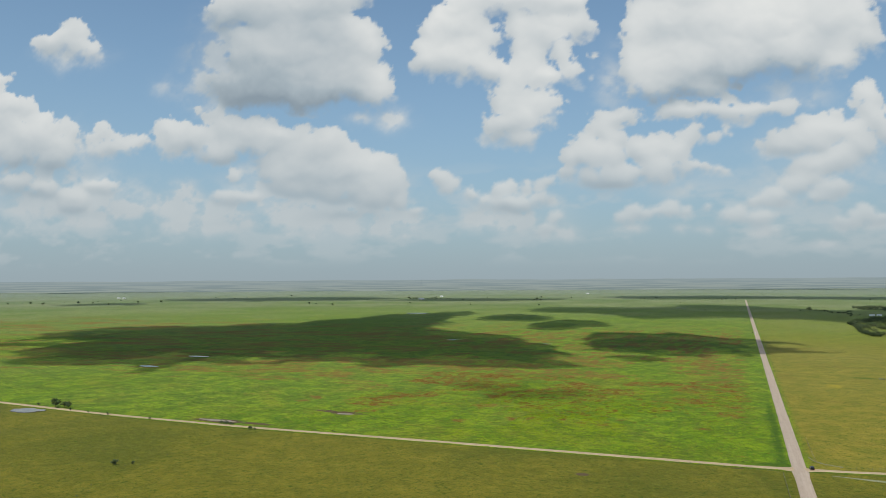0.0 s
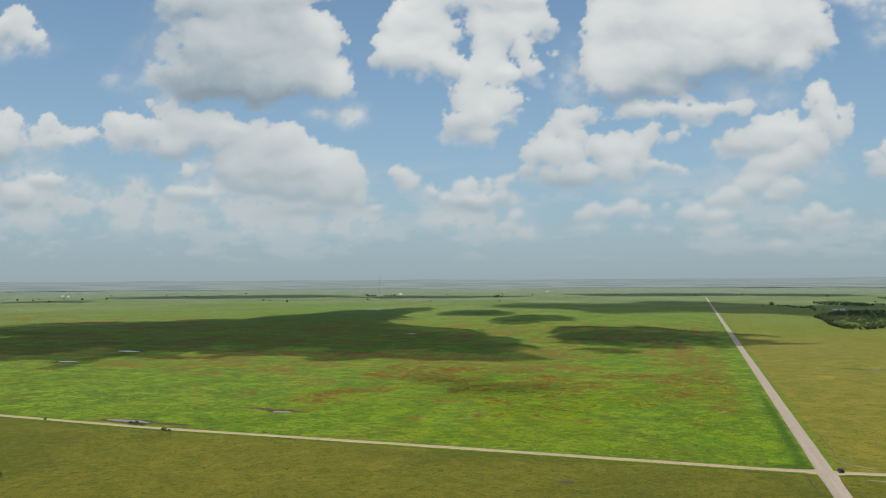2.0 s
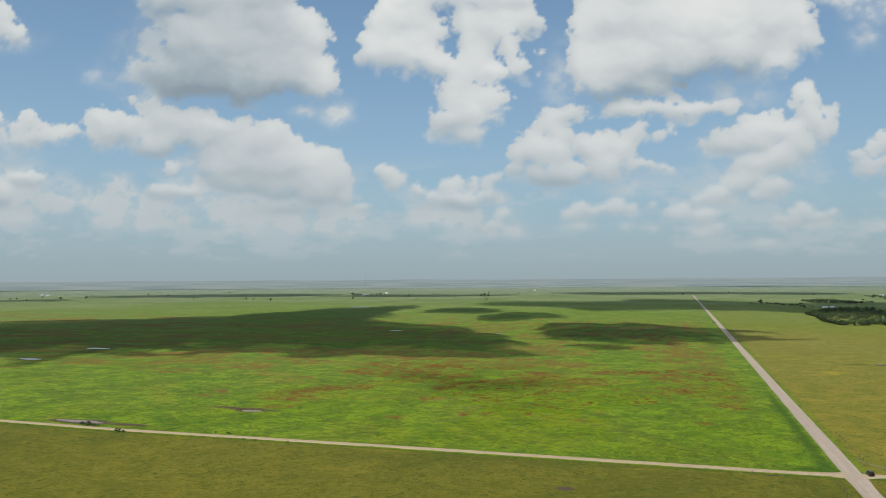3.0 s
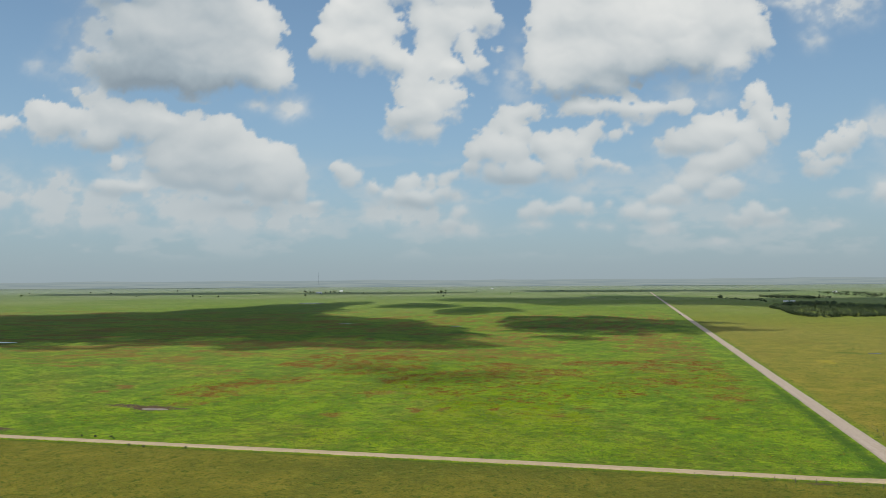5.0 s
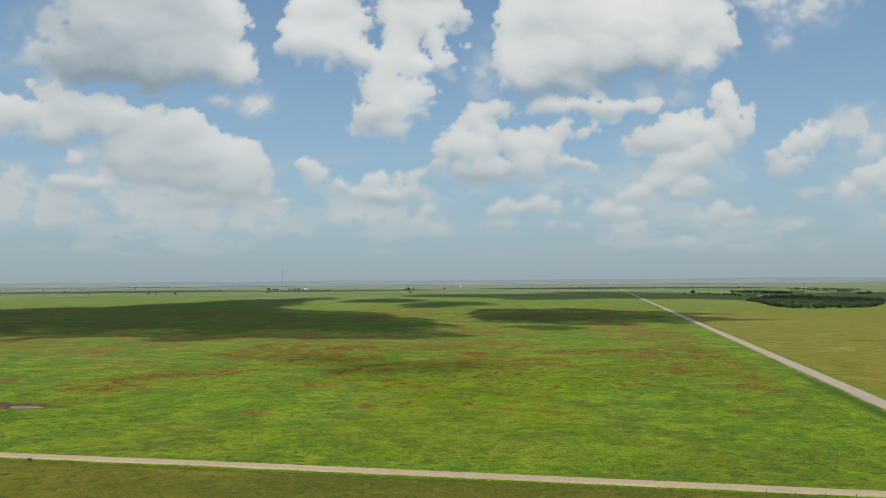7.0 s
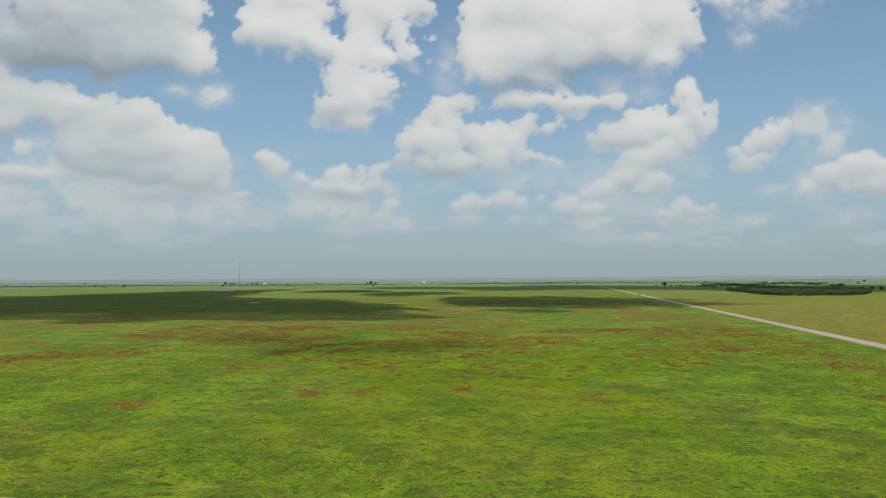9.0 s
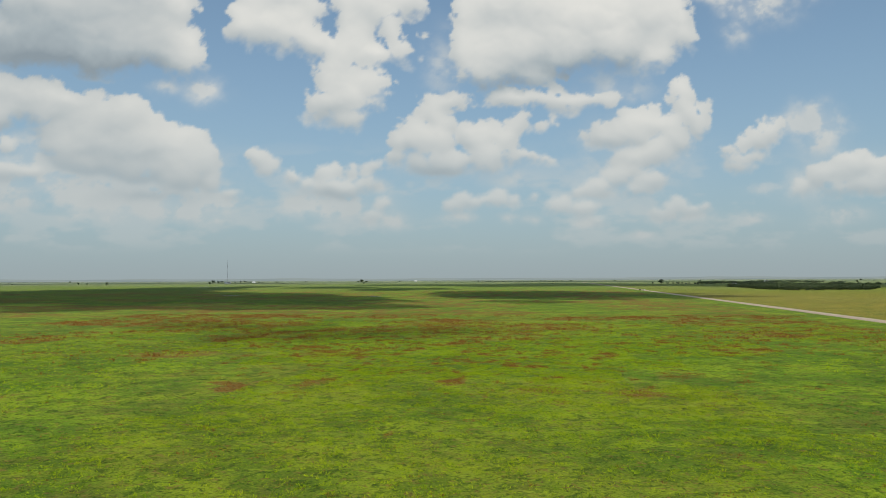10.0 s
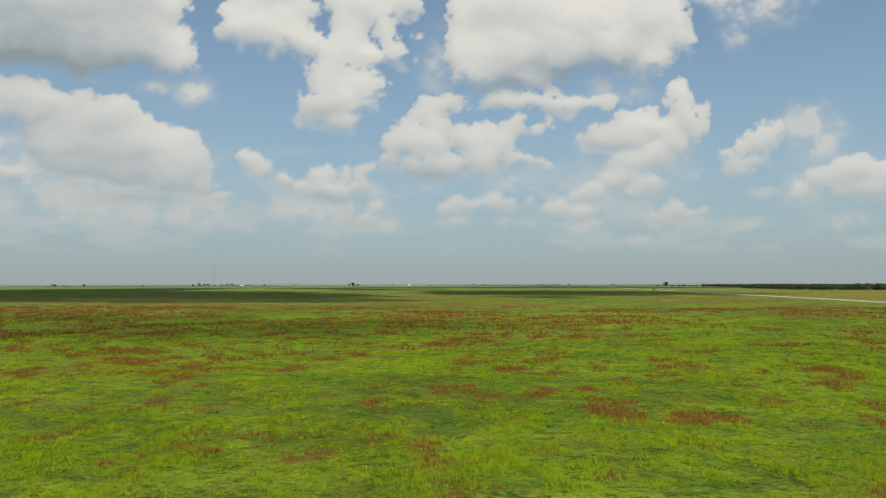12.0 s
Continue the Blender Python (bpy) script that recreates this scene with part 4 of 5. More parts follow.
# ---- trees and shrubs ----
def leaf_material(name, low, high):
    mat, n, bsdf = surface(name, 0.7, 0.25)
    info = n.add("ShaderNodeObjectInfo").outputs["Random"]
    isle = n.add("ShaderNodeNewGeometry").outputs["Random Per Island"]
    tone = n.mix(n.math("MULTIPLY_ADD", isle, 0.75, n.math("MULTIPLY", info, 0.25)), low, high)
    n.put(bsdf.inputs["Base Color"], tone)
    return mat


mat_leaf = leaf_material("oak_leaves", (0.030, 0.050, 0.020, 1), (0.078, 0.108, 0.042, 1))
mat_bark, bark_n, bark_b = surface("bark", 0.95, 0.1)
bark_at = bark_n.add("ShaderNodeTexCoord").outputs["Object"]
bark_n.put(bark_b.inputs["Base Color"], bark_n.mix(bark_n.noise(bark_at, 6.0, 4), (0.055, 0.042, 0.032, 1), (0.135, 0.11, 0.085, 1)))


def limb(bm, a, b, ra, rb, sides=6):
    a, b = Vector(a), Vector(b)
    turn = (b - a).to_track_quat("Z", "Y").to_matrix()
    rings = [[bm.verts.new(p + turn @ Vector((r * math.cos(k * math.tau / sides), r * math.sin(k * math.tau / sides), 0))) for k in range(sides)] for p, r in ((a, ra), (b, rb))]
    for k in range(sides):
        bm.faces.new((rings[0][k], rings[0][k - 1], rings[1][k - 1], rings[1][k]))
    bm.faces.new(rings[1])


def tree(height, spread, clumps, seed, shrub=False, bare=0.28, name="tree", label="", group=""):
    """A broadleaf tree: tapered trunk with limbs, and a crown of many small leaf clumps round the limbs' ends."""
    r = random.Random(seed)
    root = new(name)
    bm = bmesh.new()
    fork = height * (0.06 if shrub else bare)
    limb(bm, (0, 0, -0.3), (0, 0, fork), height * 0.035, height * 0.024)
    ends = []
    for k in range(5 if shrub else 8):
        ang, out_, up = k * 2.4 + r.random(), spread * r.uniform(0.35, 0.8), r.uniform(0.42 if bare > 0.2 else 0.2, 0.86) * height
        mid = (out_ * 0.45 * math.cos(ang), out_ * 0.45 * math.sin(ang), fork + (up - fork) * 0.6)
        tip = (out_ * math.cos(ang), out_ * math.sin(ang), up)
        limb(bm, (0, 0, fork * 0.9), mid, height * 0.016, height * 0.010, 5)
        limb(bm, mid, tip, height * 0.010, height * 0.003, 4)
        ends += [(tip, spread * r.uniform(0.28, 0.46)), (mid, spread * r.uniform(0.16, 0.3))]
    ends.append(((0, 0, height * 0.84), spread * 0.42))
    part("trunk", bm, mat_bark, root)
    bm = bmesh.new()
    weights = [e[1] ** 2 for e in ends]
    for _ in range(clumps):
        (cx, cy, cz), rad = r.choices(ends, weights)[0]
        d = Vector((r.gauss(0, 1), r.gauss(0, 1), r.gauss(0, 1))).normalized() * rad * r.uniform(0.55, 1.05)
        p = Vector((cx + d.x, cy + d.y, max(fork * 0.7, cz + d.z * 0.75)))
        if p.z > height * 1.03:
            continue
        turn = Euler((r.uniform(-0.9, 0.9), r.uniform(-0.9, 0.9), r.uniform(0, 6.3))).to_matrix()
        s = spread * r.uniform(0.07, 0.15)
        vs = [bm.verts.new(p + turn @ Vector(c)) for c in ((-s, -s * 0.5, 0), (0, -s * 0.75, s * 0.3), (s, -s * 0.2, 0), (s * 0.4, s * 0.8, -s * 0.2), (-s * 0.6, s * 0.6, s * 0.1))]
        bm.faces.new((vs[0], vs[1], vs[4]))
        bm.faces.new((vs[1], vs[3], vs[4]))
        bm.faces.new((vs[1], vs[2], vs[3]))
    part("crown", bm, mat_leaf, root)
    return tagged(root, label, "shrub" if shrub else "tree", group)


def put(ob, x, y, size=1.0, turn=0.0, high=1.0):
    z = float(ground_z(np.array([x], float), np.array([y], float))[0])
    return copy_thing(ob, pose(x, y, z, 0, 0, turn) @ Matrix.Diagonal((size, size, size * high, 1)))


def scatter(kinds, spots, r, lo, hi):
    for x, y in spots:
        put(r.choice(kinds), x, y, r.uniform(lo, hi), r.uniform(0, 360), r.uniform(0.85, 1.2))


WOOD = "dark green oak of a dense wood beside the pasture"
oaks = [tree(6.0, 4.0, 300, 11 + k, bare=0.1, label=WOOD, group="oaks of the wood") for k in range(5)]
lone = [tree(6.5, 3.9, 340, 31 + k, label="single dark green tree standing on the open prairie", group="scattered prairie trees") for k in range(4)]
bushes = [tree(1.9, 1.15, 420, 51 + k, True, name="shrub", label="small dark green bush in the pasture grass", group="prairie bushes") for k in range(3)]
r = random.Random(5)


def inside(x, y, poly):
    hit = False
    for (x1, y1), (x2, y2) in zip(poly, poly[1:] + poly[:1]):
        if (y1 > y) != (y2 > y) and x < (x2 - x1) * (y - y1) / (y2 - y1) + x1:
            hit = not hit
    return hit


WOODS = [
    ([(134, 978), (136, 913), (125, 781), (127, 718), (134, 704), (147, 700), (166, 729), (177, 715), (193, 721), (217, 752), (253, 832), (292, 943), (308, 1065), (266, 1097), (277, 1240), (190, 1160), (160, 1085)], 560),
    ([(218, 1600), (240, 1535), (300, 1480), (345, 1560), (300, 1740), (230, 1740)], 170),
    ([(470, 2240), (450, 1990), (435, 1665), (446, 1598), (529, 1800), (600, 2000), (560, 2240)], 140),
    ([(405, 1425), (430, 1415), (446, 1440), (420, 1450)], 14),
]


def triangles(ob):
    me = ob.data
    me.calc_loop_triangles()
    v, f = np.empty(len(me.vertices) * 3, np.float32), np.empty(len(me.loop_triangles) * 3, np.int32)
    me.vertices.foreach_get("co", v)
    me.loop_triangles.foreach_get("vertices", f)
    return v.reshape(-1, 3), f.reshape(-1, 3)


def woodland(poly, count, label):
    """The closed inside of a wood, where no tree can be told from the next."""
    pieces = [[triangles(next(c for c in ob.children if c.name.startswith(kind))) for kind in ("trunk", "crown")] for ob in oaks]
    verts, faces, mats, at, done = [], [], [], 0, 0
    xs_, ys_ = [p[0] for p in poly], [p[1] for p in poly]
    while done < count:
        x, y = r.uniform(min(xs_), max(xs_)), r.uniform(min(ys_), max(ys_))
        if not inside(x, y, poly) or (195 < x < 240 and 1200 < y < 1275):
            continue
        done += 1
        k, s, a = r.randrange(len(oaks)), r.uniform(0.75, 1.2), r.uniform(0, math.tau)
        turn = np.array([[math.cos(a), math.sin(a), 0], [-math.sin(a), math.cos(a), 0], [0, 0, r.uniform(0.62, 0.85)]]) * s
        for m, (v, f) in enumerate(pieces[k]):
            f = f[::3] if m else f  # a third of the leaves does, inside a wood
            verts.append(v @ turn + np.array([x, y, 0]))
            faces.append(f + at)
            mats.append(np.full(len(f), m))
            at += len(v)
    me = quick_mesh("woodland", np.concatenate(verts), np.concatenate(faces), 3)
    me.materials.append(mat_bark)
    me.materials.append(mat_leaf)
    me.polygons.foreach_set("material_index", np.concatenate(mats).astype(np.int32))
    return tagged(new("woodland", me), label, "woodland", kind="stuff")


for poly, count in WOODS:
    woodland(poly, count, "dense dark green oak wood beside the pasture")
# the wood's near rim stands closed
rim = WOODS[0][0][0:12]
for (x1, y1), (x2, y2) in zip(rim, rim[1:]):
    steps = int(math.hypot(x2 - x1, y2 - y1) / 5.5)
    for k in range(steps):
        f = (k + r.random() * 0.6) / steps
        put(r.choice(oaks), x1 + (x2 - x1) * f + r.uniform(-2, 2), y1 + (y2 - y1) * f + r.uniform(0, 5), r.uniform(0.5, 0.85), r.uniform(0, 360))

for x, y, s in ((119, 1462, 1.45), (-640, 2097, 1.75), (-652, 2103, 1.2), (-628, 2102, 1.0), (-376, 6.6, 0.8), (-371, 8.0, 0.55), (-367, 7.4, 0.6), (100, 1440, 0.6), (134, 1418, 0.6), (147, 1440, 0.7), (131, 1474, 0.5), (173, 1355, 0.6), (179, 1378, 0.5), (185, 1400, 0.7), (192, 1420, 0.6), (167, 1220, 0.6), (226, 1230, 0.6), (238, 1226, 0.5), (251, 1232, 0.7)):
    put(r.choice(lone), x, y, s, r.uniform(0, 360))
scatter(lone, [(-1103 + dx, 2205 + dy) for dx, dy in ((-52, 8), (-44, 2), (-36, 10), (-30, 0), (-22, 6), (20, 10), (42, 4), (52, 12), (60, 6), (70, 14), (96, 20), (104, 26))], r, 0.7, 1.3)
scatter(lone, [(-2085 + dx, 1330 + dy) for dx, dy in ((-90, 0), (-60, 30), (0, 60), (20, 90), (40, 70), (90, 160), (120, 190), (240, 260), (300, 300))], r, 0.8, 1.6)
scatter(lone, [(r.uniform(-2400, 900), r.uniform(1400, 2700)) for _ in range(46)], r, 0.5, 1.1)
scatter(lone, [(x, 2290 + r.uniform(-15, 15)) for x in np.linspace(-330, -60, 22)], r, 0.5, 0.9)
for x, y, s in ((-243, -82, 1.2), (-237, -78.5, 0.75), (-258, 0.2, 0.8), (-254, -0.8, 1.1), (-251, -1.2, 0.8), (-236, -6.6, 0.9), (-233, -7, 0.6), (-300, -2.5, 0.7), (-330, -1.0, 0.8), (-345, 0.2, 0.6), (-361, 3, 0.7), (-392, 9, 0.8)):
    put(r.choice(bushes), x, y, s, r.uniform(0, 360))
for k in range(26):
    x = r.uniform(-400, -150)
    put(r.choice(bushes), x, float(track_y(np.array([x]))[0]) + r.choice((-1, 1)) * r.uniform(3.0, 4.5), r.uniform(0.15, 0.4), r.uniform(0, 360))
# a broken row of small trees between the woods
row = [(119, 1492), (141, 1452), (153, 1357), (169, 1323), (188, 1267)]
for (x1, y1), (x2, y2) in zip(row, row[1:]):
    for k in range(5):
        f = (k + r.random()) / 5
        put(r.choice(lone), x1 + (x2 - x1) * f + r.uniform(-4, 4), y1 + (y2 - y1) * f + r.uniform(-6, 6), r.uniform(0.35, 0.7), r.uniform(0, 360))
# low bushes along the creek
for x, y in CREEK:
    for _ in range(2):
        put(r.choice(bushes), x + r.uniform(-3, 3), y + r.uniform(-8, 8), r.uniform(0.12, 0.3), r.uniform(0, 360))
# the first of each kind stand out on the plain, behind the wood
for k, ob in enumerate(oaks + lone + bushes):
    ob.matrix_world = pose(230 + 14 * k, 900 + 9 * k, 0)


# ---- radio mast ----
mat_steel, steel_n, steel_b = surface("galvanised_steel", 0.45, 0.5)
steel_b.inputs["Metallic"].default_value = 0.6
steel_n.put(steel_b.inputs["Base Color"], steel_n.mix(steel_n.noise(steel_n.add("ShaderNodeTexCoord").outputs["Object"], 0.4, 3), (0.20, 0.20, 0.20, 1), (0.34, 0.33, 0.33, 1)))


def radio_mast(x, y, height=74.0, side=1.0):
    root = tagged(new("radio_mast"), "tall thin guyed steel lattice radio mast", "radio mast")
    corners = [Vector((side * 0.58 * math.cos(k * math.tau / 3), side * 0.58 * math.sin(k * math.tau / 3), 0)) for k in range(3)]
    for c in corners:
        bm = bmesh.new()
        limb(bm, c, c + Vector((0, 0, height)), 0.085, 0.075, 6)
        part("leg", bm, mat_steel, root)
    bm = bmesh.new()
    for lev in range(int(height / 2.5)):
        for k in range(3):
            a, b = corners[k] + Vector((0, 0, lev * 2.5)), corners[k - 1] + Vector((0, 0, lev * 2.5 + 2.5))
            limb(bm, a, b, 0.035, 0.035, 4)
            limb(bm, a, corners[k - 1] + Vector((0, 0, lev * 2.5)), 0.035, 0.035, 4)
    part("bracing", bm, mat_steel, root)
    for k in range(3):
        for lev in (0.5, 0.93):
            bm = bmesh.new()
            limb(bm, corners[k] + Vector((0, 0, height * lev)), corners[k] * 50 * lev + Vector((0, 0, 0.1)), 0.02, 0.02, 4)
            part("guy_wire", bm, mat_steel, root)
    bm = bmesh.new()
    limb(bm, (0, 0, height), (0, 0, height + 4), 0.08, 0.04, 6)
    part("antenna", bm, mat_steel, root)
    root.matrix_world = pose(x, y, -0.1)


radio_mast(-1103, 2205)


# ---- buildings far off ----
def plain(name, colour, rough=0.6, metal=0.0, vary=0.15, scale=1.0):
    mat, n, bsdf = surface(name, rough, 0.4)
    bsdf.inputs["Metallic"].default_value = metal
    at = n.add("ShaderNodeTexCoord").outputs["Object"]
    n.put(bsdf.inputs["Base Color"], n.mix(n.noise(at, scale, 4, 0.6), tuple(c * (1 - vary) for c in colour) + (1,), tuple(min(1, c * (1 + vary)) for c in colour) + (1,)))
    return mat


mat_white, mat_roof, mat_dark_glass = plain("white_siding", (0.74, 0.74, 0.72)), plain("tin_roof", (0.55, 0.56, 0.57), 0.4, 0.3), plain("dark_glass", (0.02, 0.025, 0.03), 0.05)


def box(bm, x0, y0, z0, x1, y1, z1):
    v = [bm.verts.new((x, y, z)) for z in (z0, z1) for x, y in ((x0, y0), (x1, y0), (x1, y1), (x0, y1))]
    for f in ((3, 2, 1, 0), (4, 5, 6, 7), (0, 1, 5, 4), (1, 2, 6, 5), (2, 3, 7, 6), (3, 0, 4, 7)):
        bm.faces.new([v[k] for k in f])
    return v


def farmhouse(x, y, turn, w=11.0, d=7.0, h=3.0):
    root = tagged(new("farm_building"), "small white farm building with a pale tin roof", "building", "distant farm buildings")
    bm = bmesh.new()
    box(bm, -w / 2, -d / 2, -0.3, w / 2, d / 2, h)
    part("wall", bm, mat_white, root)
    bm = bmesh.new()
    e = 0.4
    pts = [(-w / 2 - e, -d / 2 - e, h), (w / 2 + e, -d / 2 - e, h), (w / 2 + e, d / 2 + e, h), (-w / 2 - e, d / 2 + e, h), (-w / 2 - e, 0, h + 2), (w / 2 + e, 0, h + 2)]
    v = [bm.verts.new(p) for p in pts]
    for f in ((0, 1, 5, 4), (2, 3, 4, 5), (1, 2, 5), (3, 0, 4), (3, 2, 1, 0)):
        bm.faces.new([v[k] for k in f])
    part("roof", bm, mat_roof, root)
    for k in (-1, 1):
        bm = bmesh.new()
        box(bm, k * w * 0.28 - 0.6, -d / 2 - 0.05, 1.0, k * w * 0.28 + 0.6, -d / 2 + 0.1, 2.2)
        part("window", bm, mat_dark_glass, root)
    bm = bmesh.new()
    box(bm, -0.5, -d / 2 - 0.06, 0, 0.5, -d / 2 + 0.1, 2.1)
    part("door", bm, mat_roof, root)
    root.matrix_world = pose(x, y, 0, 0, 0, turn)
    return root


for x, y, turn in ((-1092, 2192, 10), (-1118, 2230, 40), (-1180, 2600, 0), (-2420, 2080, 20), (-2385, 2075, 15), (-700, 3300, 5), (520, 2230, 30)):
    farmhouse(x, y, turn)
for x, y in ((207, 1262), (219, 1265)):
    farmhouse(x, y, 4, 11.5, 8.0, 2.4).matrix_world = pose(x, y, 0, 0, 0, 4) @ Matrix.Scale(0.68, 4)


# ---- vehicles ----
mat_tyre, mat_rim, mat_lamp, mat_tail = plain("tyre_rubber", (0.02, 0.02, 0.02), 0.9), plain("wheel_rim", (0.35, 0.35, 0.36), 0.3, 0.9), plain("lamp_lens", (0.7, 0.7, 0.68), 0.1), plain("tail_lens", (0.35, 0.02, 0.02), 0.2)


def vehicle(name, label, paint, x, y, turn, pickup=False):
    """A car about 4.7 m long, nose towards its own +y."""
    root = tagged(new(name), label, "car")
    prof = [(-2.3, 0.45), (-2.3, 1.05), (-0.9 if pickup else -2.15, 1.1), (-0.85 if pickup else -2.0, 1.72), (0.45, 1.76), (1.05, 1.12), (2.2, 0.98), (2.35, 0.5)]
    bm = bmesh.new()
    sides = [[bm.verts.new((s * (0.93 if z < 1.3 else 0.76), yy, z)) for yy, z in prof] for s in (-1, 1)]
    bm.faces.new(sides[0])
    bm.faces.new(sides[1][::-1])
    for k in range(len(prof)):
        bm.faces.new((sides[0][k - 1], sides[1][k - 1], sides[1][k], sides[0][k]))
    bmesh.ops.recalc_face_normals(bm, faces=bm.faces)
    bmesh.ops.bevel(bm, geom=bm.edges[:], offset=0.05, segments=2, affect="EDGES")
    part("body", bm, paint, root)
    rear = -0.8 if pickup else -1.9
    for s in (-1, 1):
        bm = bmesh.new()
        v = [bm.verts.new((s * (0.95 if z < 1.3 else 0.80), yy, z)) for yy, z in ((rear, 1.15), (0.85, 1.15), (0.42, 1.64), (rear + 0.08, 1.62))]
        bm.faces.new(v)
        v2 = bmesh.ops.extrude_face_region(bm, geom=bm.faces[:])
        for g in v2["geom"]:
            if isinstance(g, bmesh.types.BMVert):
                g.co.x -= s * 0.06
        part("side_window", bm, mat_dark_glass, root)
    for yy0, yy1, nm in ((0.50, 1.02, "windscreen"), (rear - 0.16, rear - 0.06, "rear_window")):
        bm = bmesh.new()
        lo, hi = (yy1, yy0) if nm == "windscreen" else (yy0, yy1)
        v = [bm.verts.new(p) for p in ((-0.82, lo + 0.06 * (nm == "windscreen"), 1.16), (0.82, lo + 0.06 * (nm == "windscreen"), 1.16), (0.68, hi + 0.03 * (nm == "windscreen"), 1.68), (-0.68, hi + 0.03 * (nm == "windscreen"), 1.68))]
        f = bm.faces.new(v)
        g = bmesh.ops.extrude_face_region(bm, geom=[f])
        for q_ in g["geom"]:
            if isinstance(q_, bmesh.types.BMVert):
                q_.co.y -= 0.03
        part(nm, bm, mat_dark_glass, root)
    for s in (-1, 1):
        for yy in (-1.4, 1.45):
            bm = bmesh.new()
            bmesh.ops.create_cone(bm, cap_ends=True, segments=20, radius1=0.36, radius2=0.36, depth=0.24, matrix=pose(s * 0.84, yy, 0.36, 0, 90, 0))
            wheel = part("wheel", bm, mat_tyre, root)
            bm = bmesh.new()
            bmesh.ops.create_cone(bm, cap_ends=True, segments=16, radius1=0.22, radius2=0.20, depth=0.26, matrix=pose(s * 0.85, yy, 0.36, 0, 90, 0))
            part("rim", bm, mat_rim, wheel, "pale metal wheel rim")
        for yy, nm, m in ((2.30, "headlight", mat_lamp), (-2.30, "tail_light", mat_tail)):
            bm = bmesh.new()
            box(bm, s * 0.72 - 0.16, yy - 0.05, 0.72, s * 0.72 + 0.16, yy + 0.05, 0.9)
            part(nm, bm, m, root)
    root.matrix_world = pose(x, y, 0.12, 0, 0, turn) @ Matrix.Scale(0.70, 4)


paint_black, paint_white = plain("black_paint", (0.012, 0.012, 0.014), 0.25), plain("white_paint", (0.8, 0.8, 0.79), 0.3)
vehicle("car", "dark sport utility vehicle parked at the gravel crossroads", paint_black, 4.1, 2.2, 4)
vehicle("pickup_truck", "white pickup truck stopped on the gravel road", paint_white, -1.2, 726, 3, True)
vehicle("car", "dark car stopped beside a white pickup", paint_black, -4.6, 733, 10)

# ---- fences by the crossing ----
mat_post = plain("weathered_wood", (0.11, 0.09, 0.07), 0.9, 0, 0.35, 5.0)
mat_wire = plain("fence_wire", (0.22, 0.21, 0.2), 0.5, 0.7)


def fence(points, gap=3.0):
    root = tagged(new("fence"), "barbed wire fence on weathered wooden posts", "fence", "pasture fences")
    bm = bmesh.new()
    limb(bm, (0, 0, -0.4), (0, 0, 1.0), 0.055, 0.05, 7)
    mesh = bpy.data.meshes.new("post")
    bm.to_mesh(mesh)
    bm.free()
    mesh.materials.append(mat_post)
    rr = random.Random(len(points) + int(points[0][0]))
    spots = []
    for (x1, y1), (x2, y2) in zip(points, points[1:]):
        count = max(1, round(math.hypot(x2 - x1, y2 - y1) / gap))
        spots += [(x1 + (x2 - x1) * k / count, y1 + (y2 - y1) * k / count) for k in range(count)]
    spots.append(points[-1])
    for x, y in spots:
        ob = new("post", mesh)
        ob.parent = root
        ob.matrix_world = pose(x, y, -0.05, rr.uniform(-4, 4), rr.uniform(-4, 4), rr.uniform(0, 90))
    for h in (0.35, 0.62, 0.9):
        bm = bmesh.new()
        for a, b in zip(spots, spots[1:]):
            limb(bm, (*a, h), (*b, h), 0.008, 0.008, 3)
        part("wire", bm, mat_wire, root)


fence([(-46, -4.4), (-22, -4.2), (-10, -5.5), (-6.0, -9), (-5.5, -40), (-5.5, -90)], 4.0)
fence([(6.4, 60), (6.4, 16), (9, 8.6), (14, 7.6), (40, 10.5)], 5.0)
# ---- grass tufts and weeds of the pasture, where the camera comes down low ----
def leafy(n, bsdf, tone, share):
    """Lets part of the light through thin leaves."""
    through_, both = n.add("ShaderNodeBsdfTranslucent"), n.add("ShaderNodeMixShader")
    n.put(through_.inputs[0], tone)
    both.inputs[0].default_value = share
    rise = n.vmath("ADD", n.vmath("MULTIPLY", n.add("ShaderNodeNewGeometry").outputs["Normal"], (0.8, 0.8, 0.8)), (0, 0, 0.7))
    n.put(bsdf.inputs["Normal"], n.vmath("NORMALIZE", rise))
    n.put(both.inputs[1], bsdf.outputs[0])
    n.put(both.inputs[2], through_.outputs[0])
    n.put(next(x for x in n.tree.nodes if x.bl_idname == "ShaderNodeOutputMaterial").inputs[0], both.outputs[0])


def blade_material():
    mat, n, bsdf = surface("grass_blades", 0.85, 0.08)
    at = n.add("ShaderNodeNewGeometry").outputs["Position"]
    flat = n.vmath("MULTIPLY", at, (1, 1, 0))
    tone = lush_colour(n, flat)
    tone = n.mix(0.55, tone, (0.350, 0.490, 0.010, 1))
    tuft = n.noise(flat, 2.3, 4, 0.65, 0.4)
    tone = n.mix(n.math("MULTIPLY", n.range(tuft, 0.54, 0.61), 0.70), tone, (0.045, 0.125, 0.014, 1))
    hue = field(n, "hue")
    tone = n.mix(n.math("MULTIPLY", n.range(hue, 0.32, 0.05), 0.6), tone, (0.040, 0.105, 0.012, 1))
    tone = n.mix(n.math("MULTIPLY", n.range(hue, 0.55, 0.95), 0.5), tone, (0.430, 0.490, 0.020, 1))
    n.put(bsdf.inputs["Base Color"], tone)
    leafy(n, bsdf, tone, 0.35)
    return mat


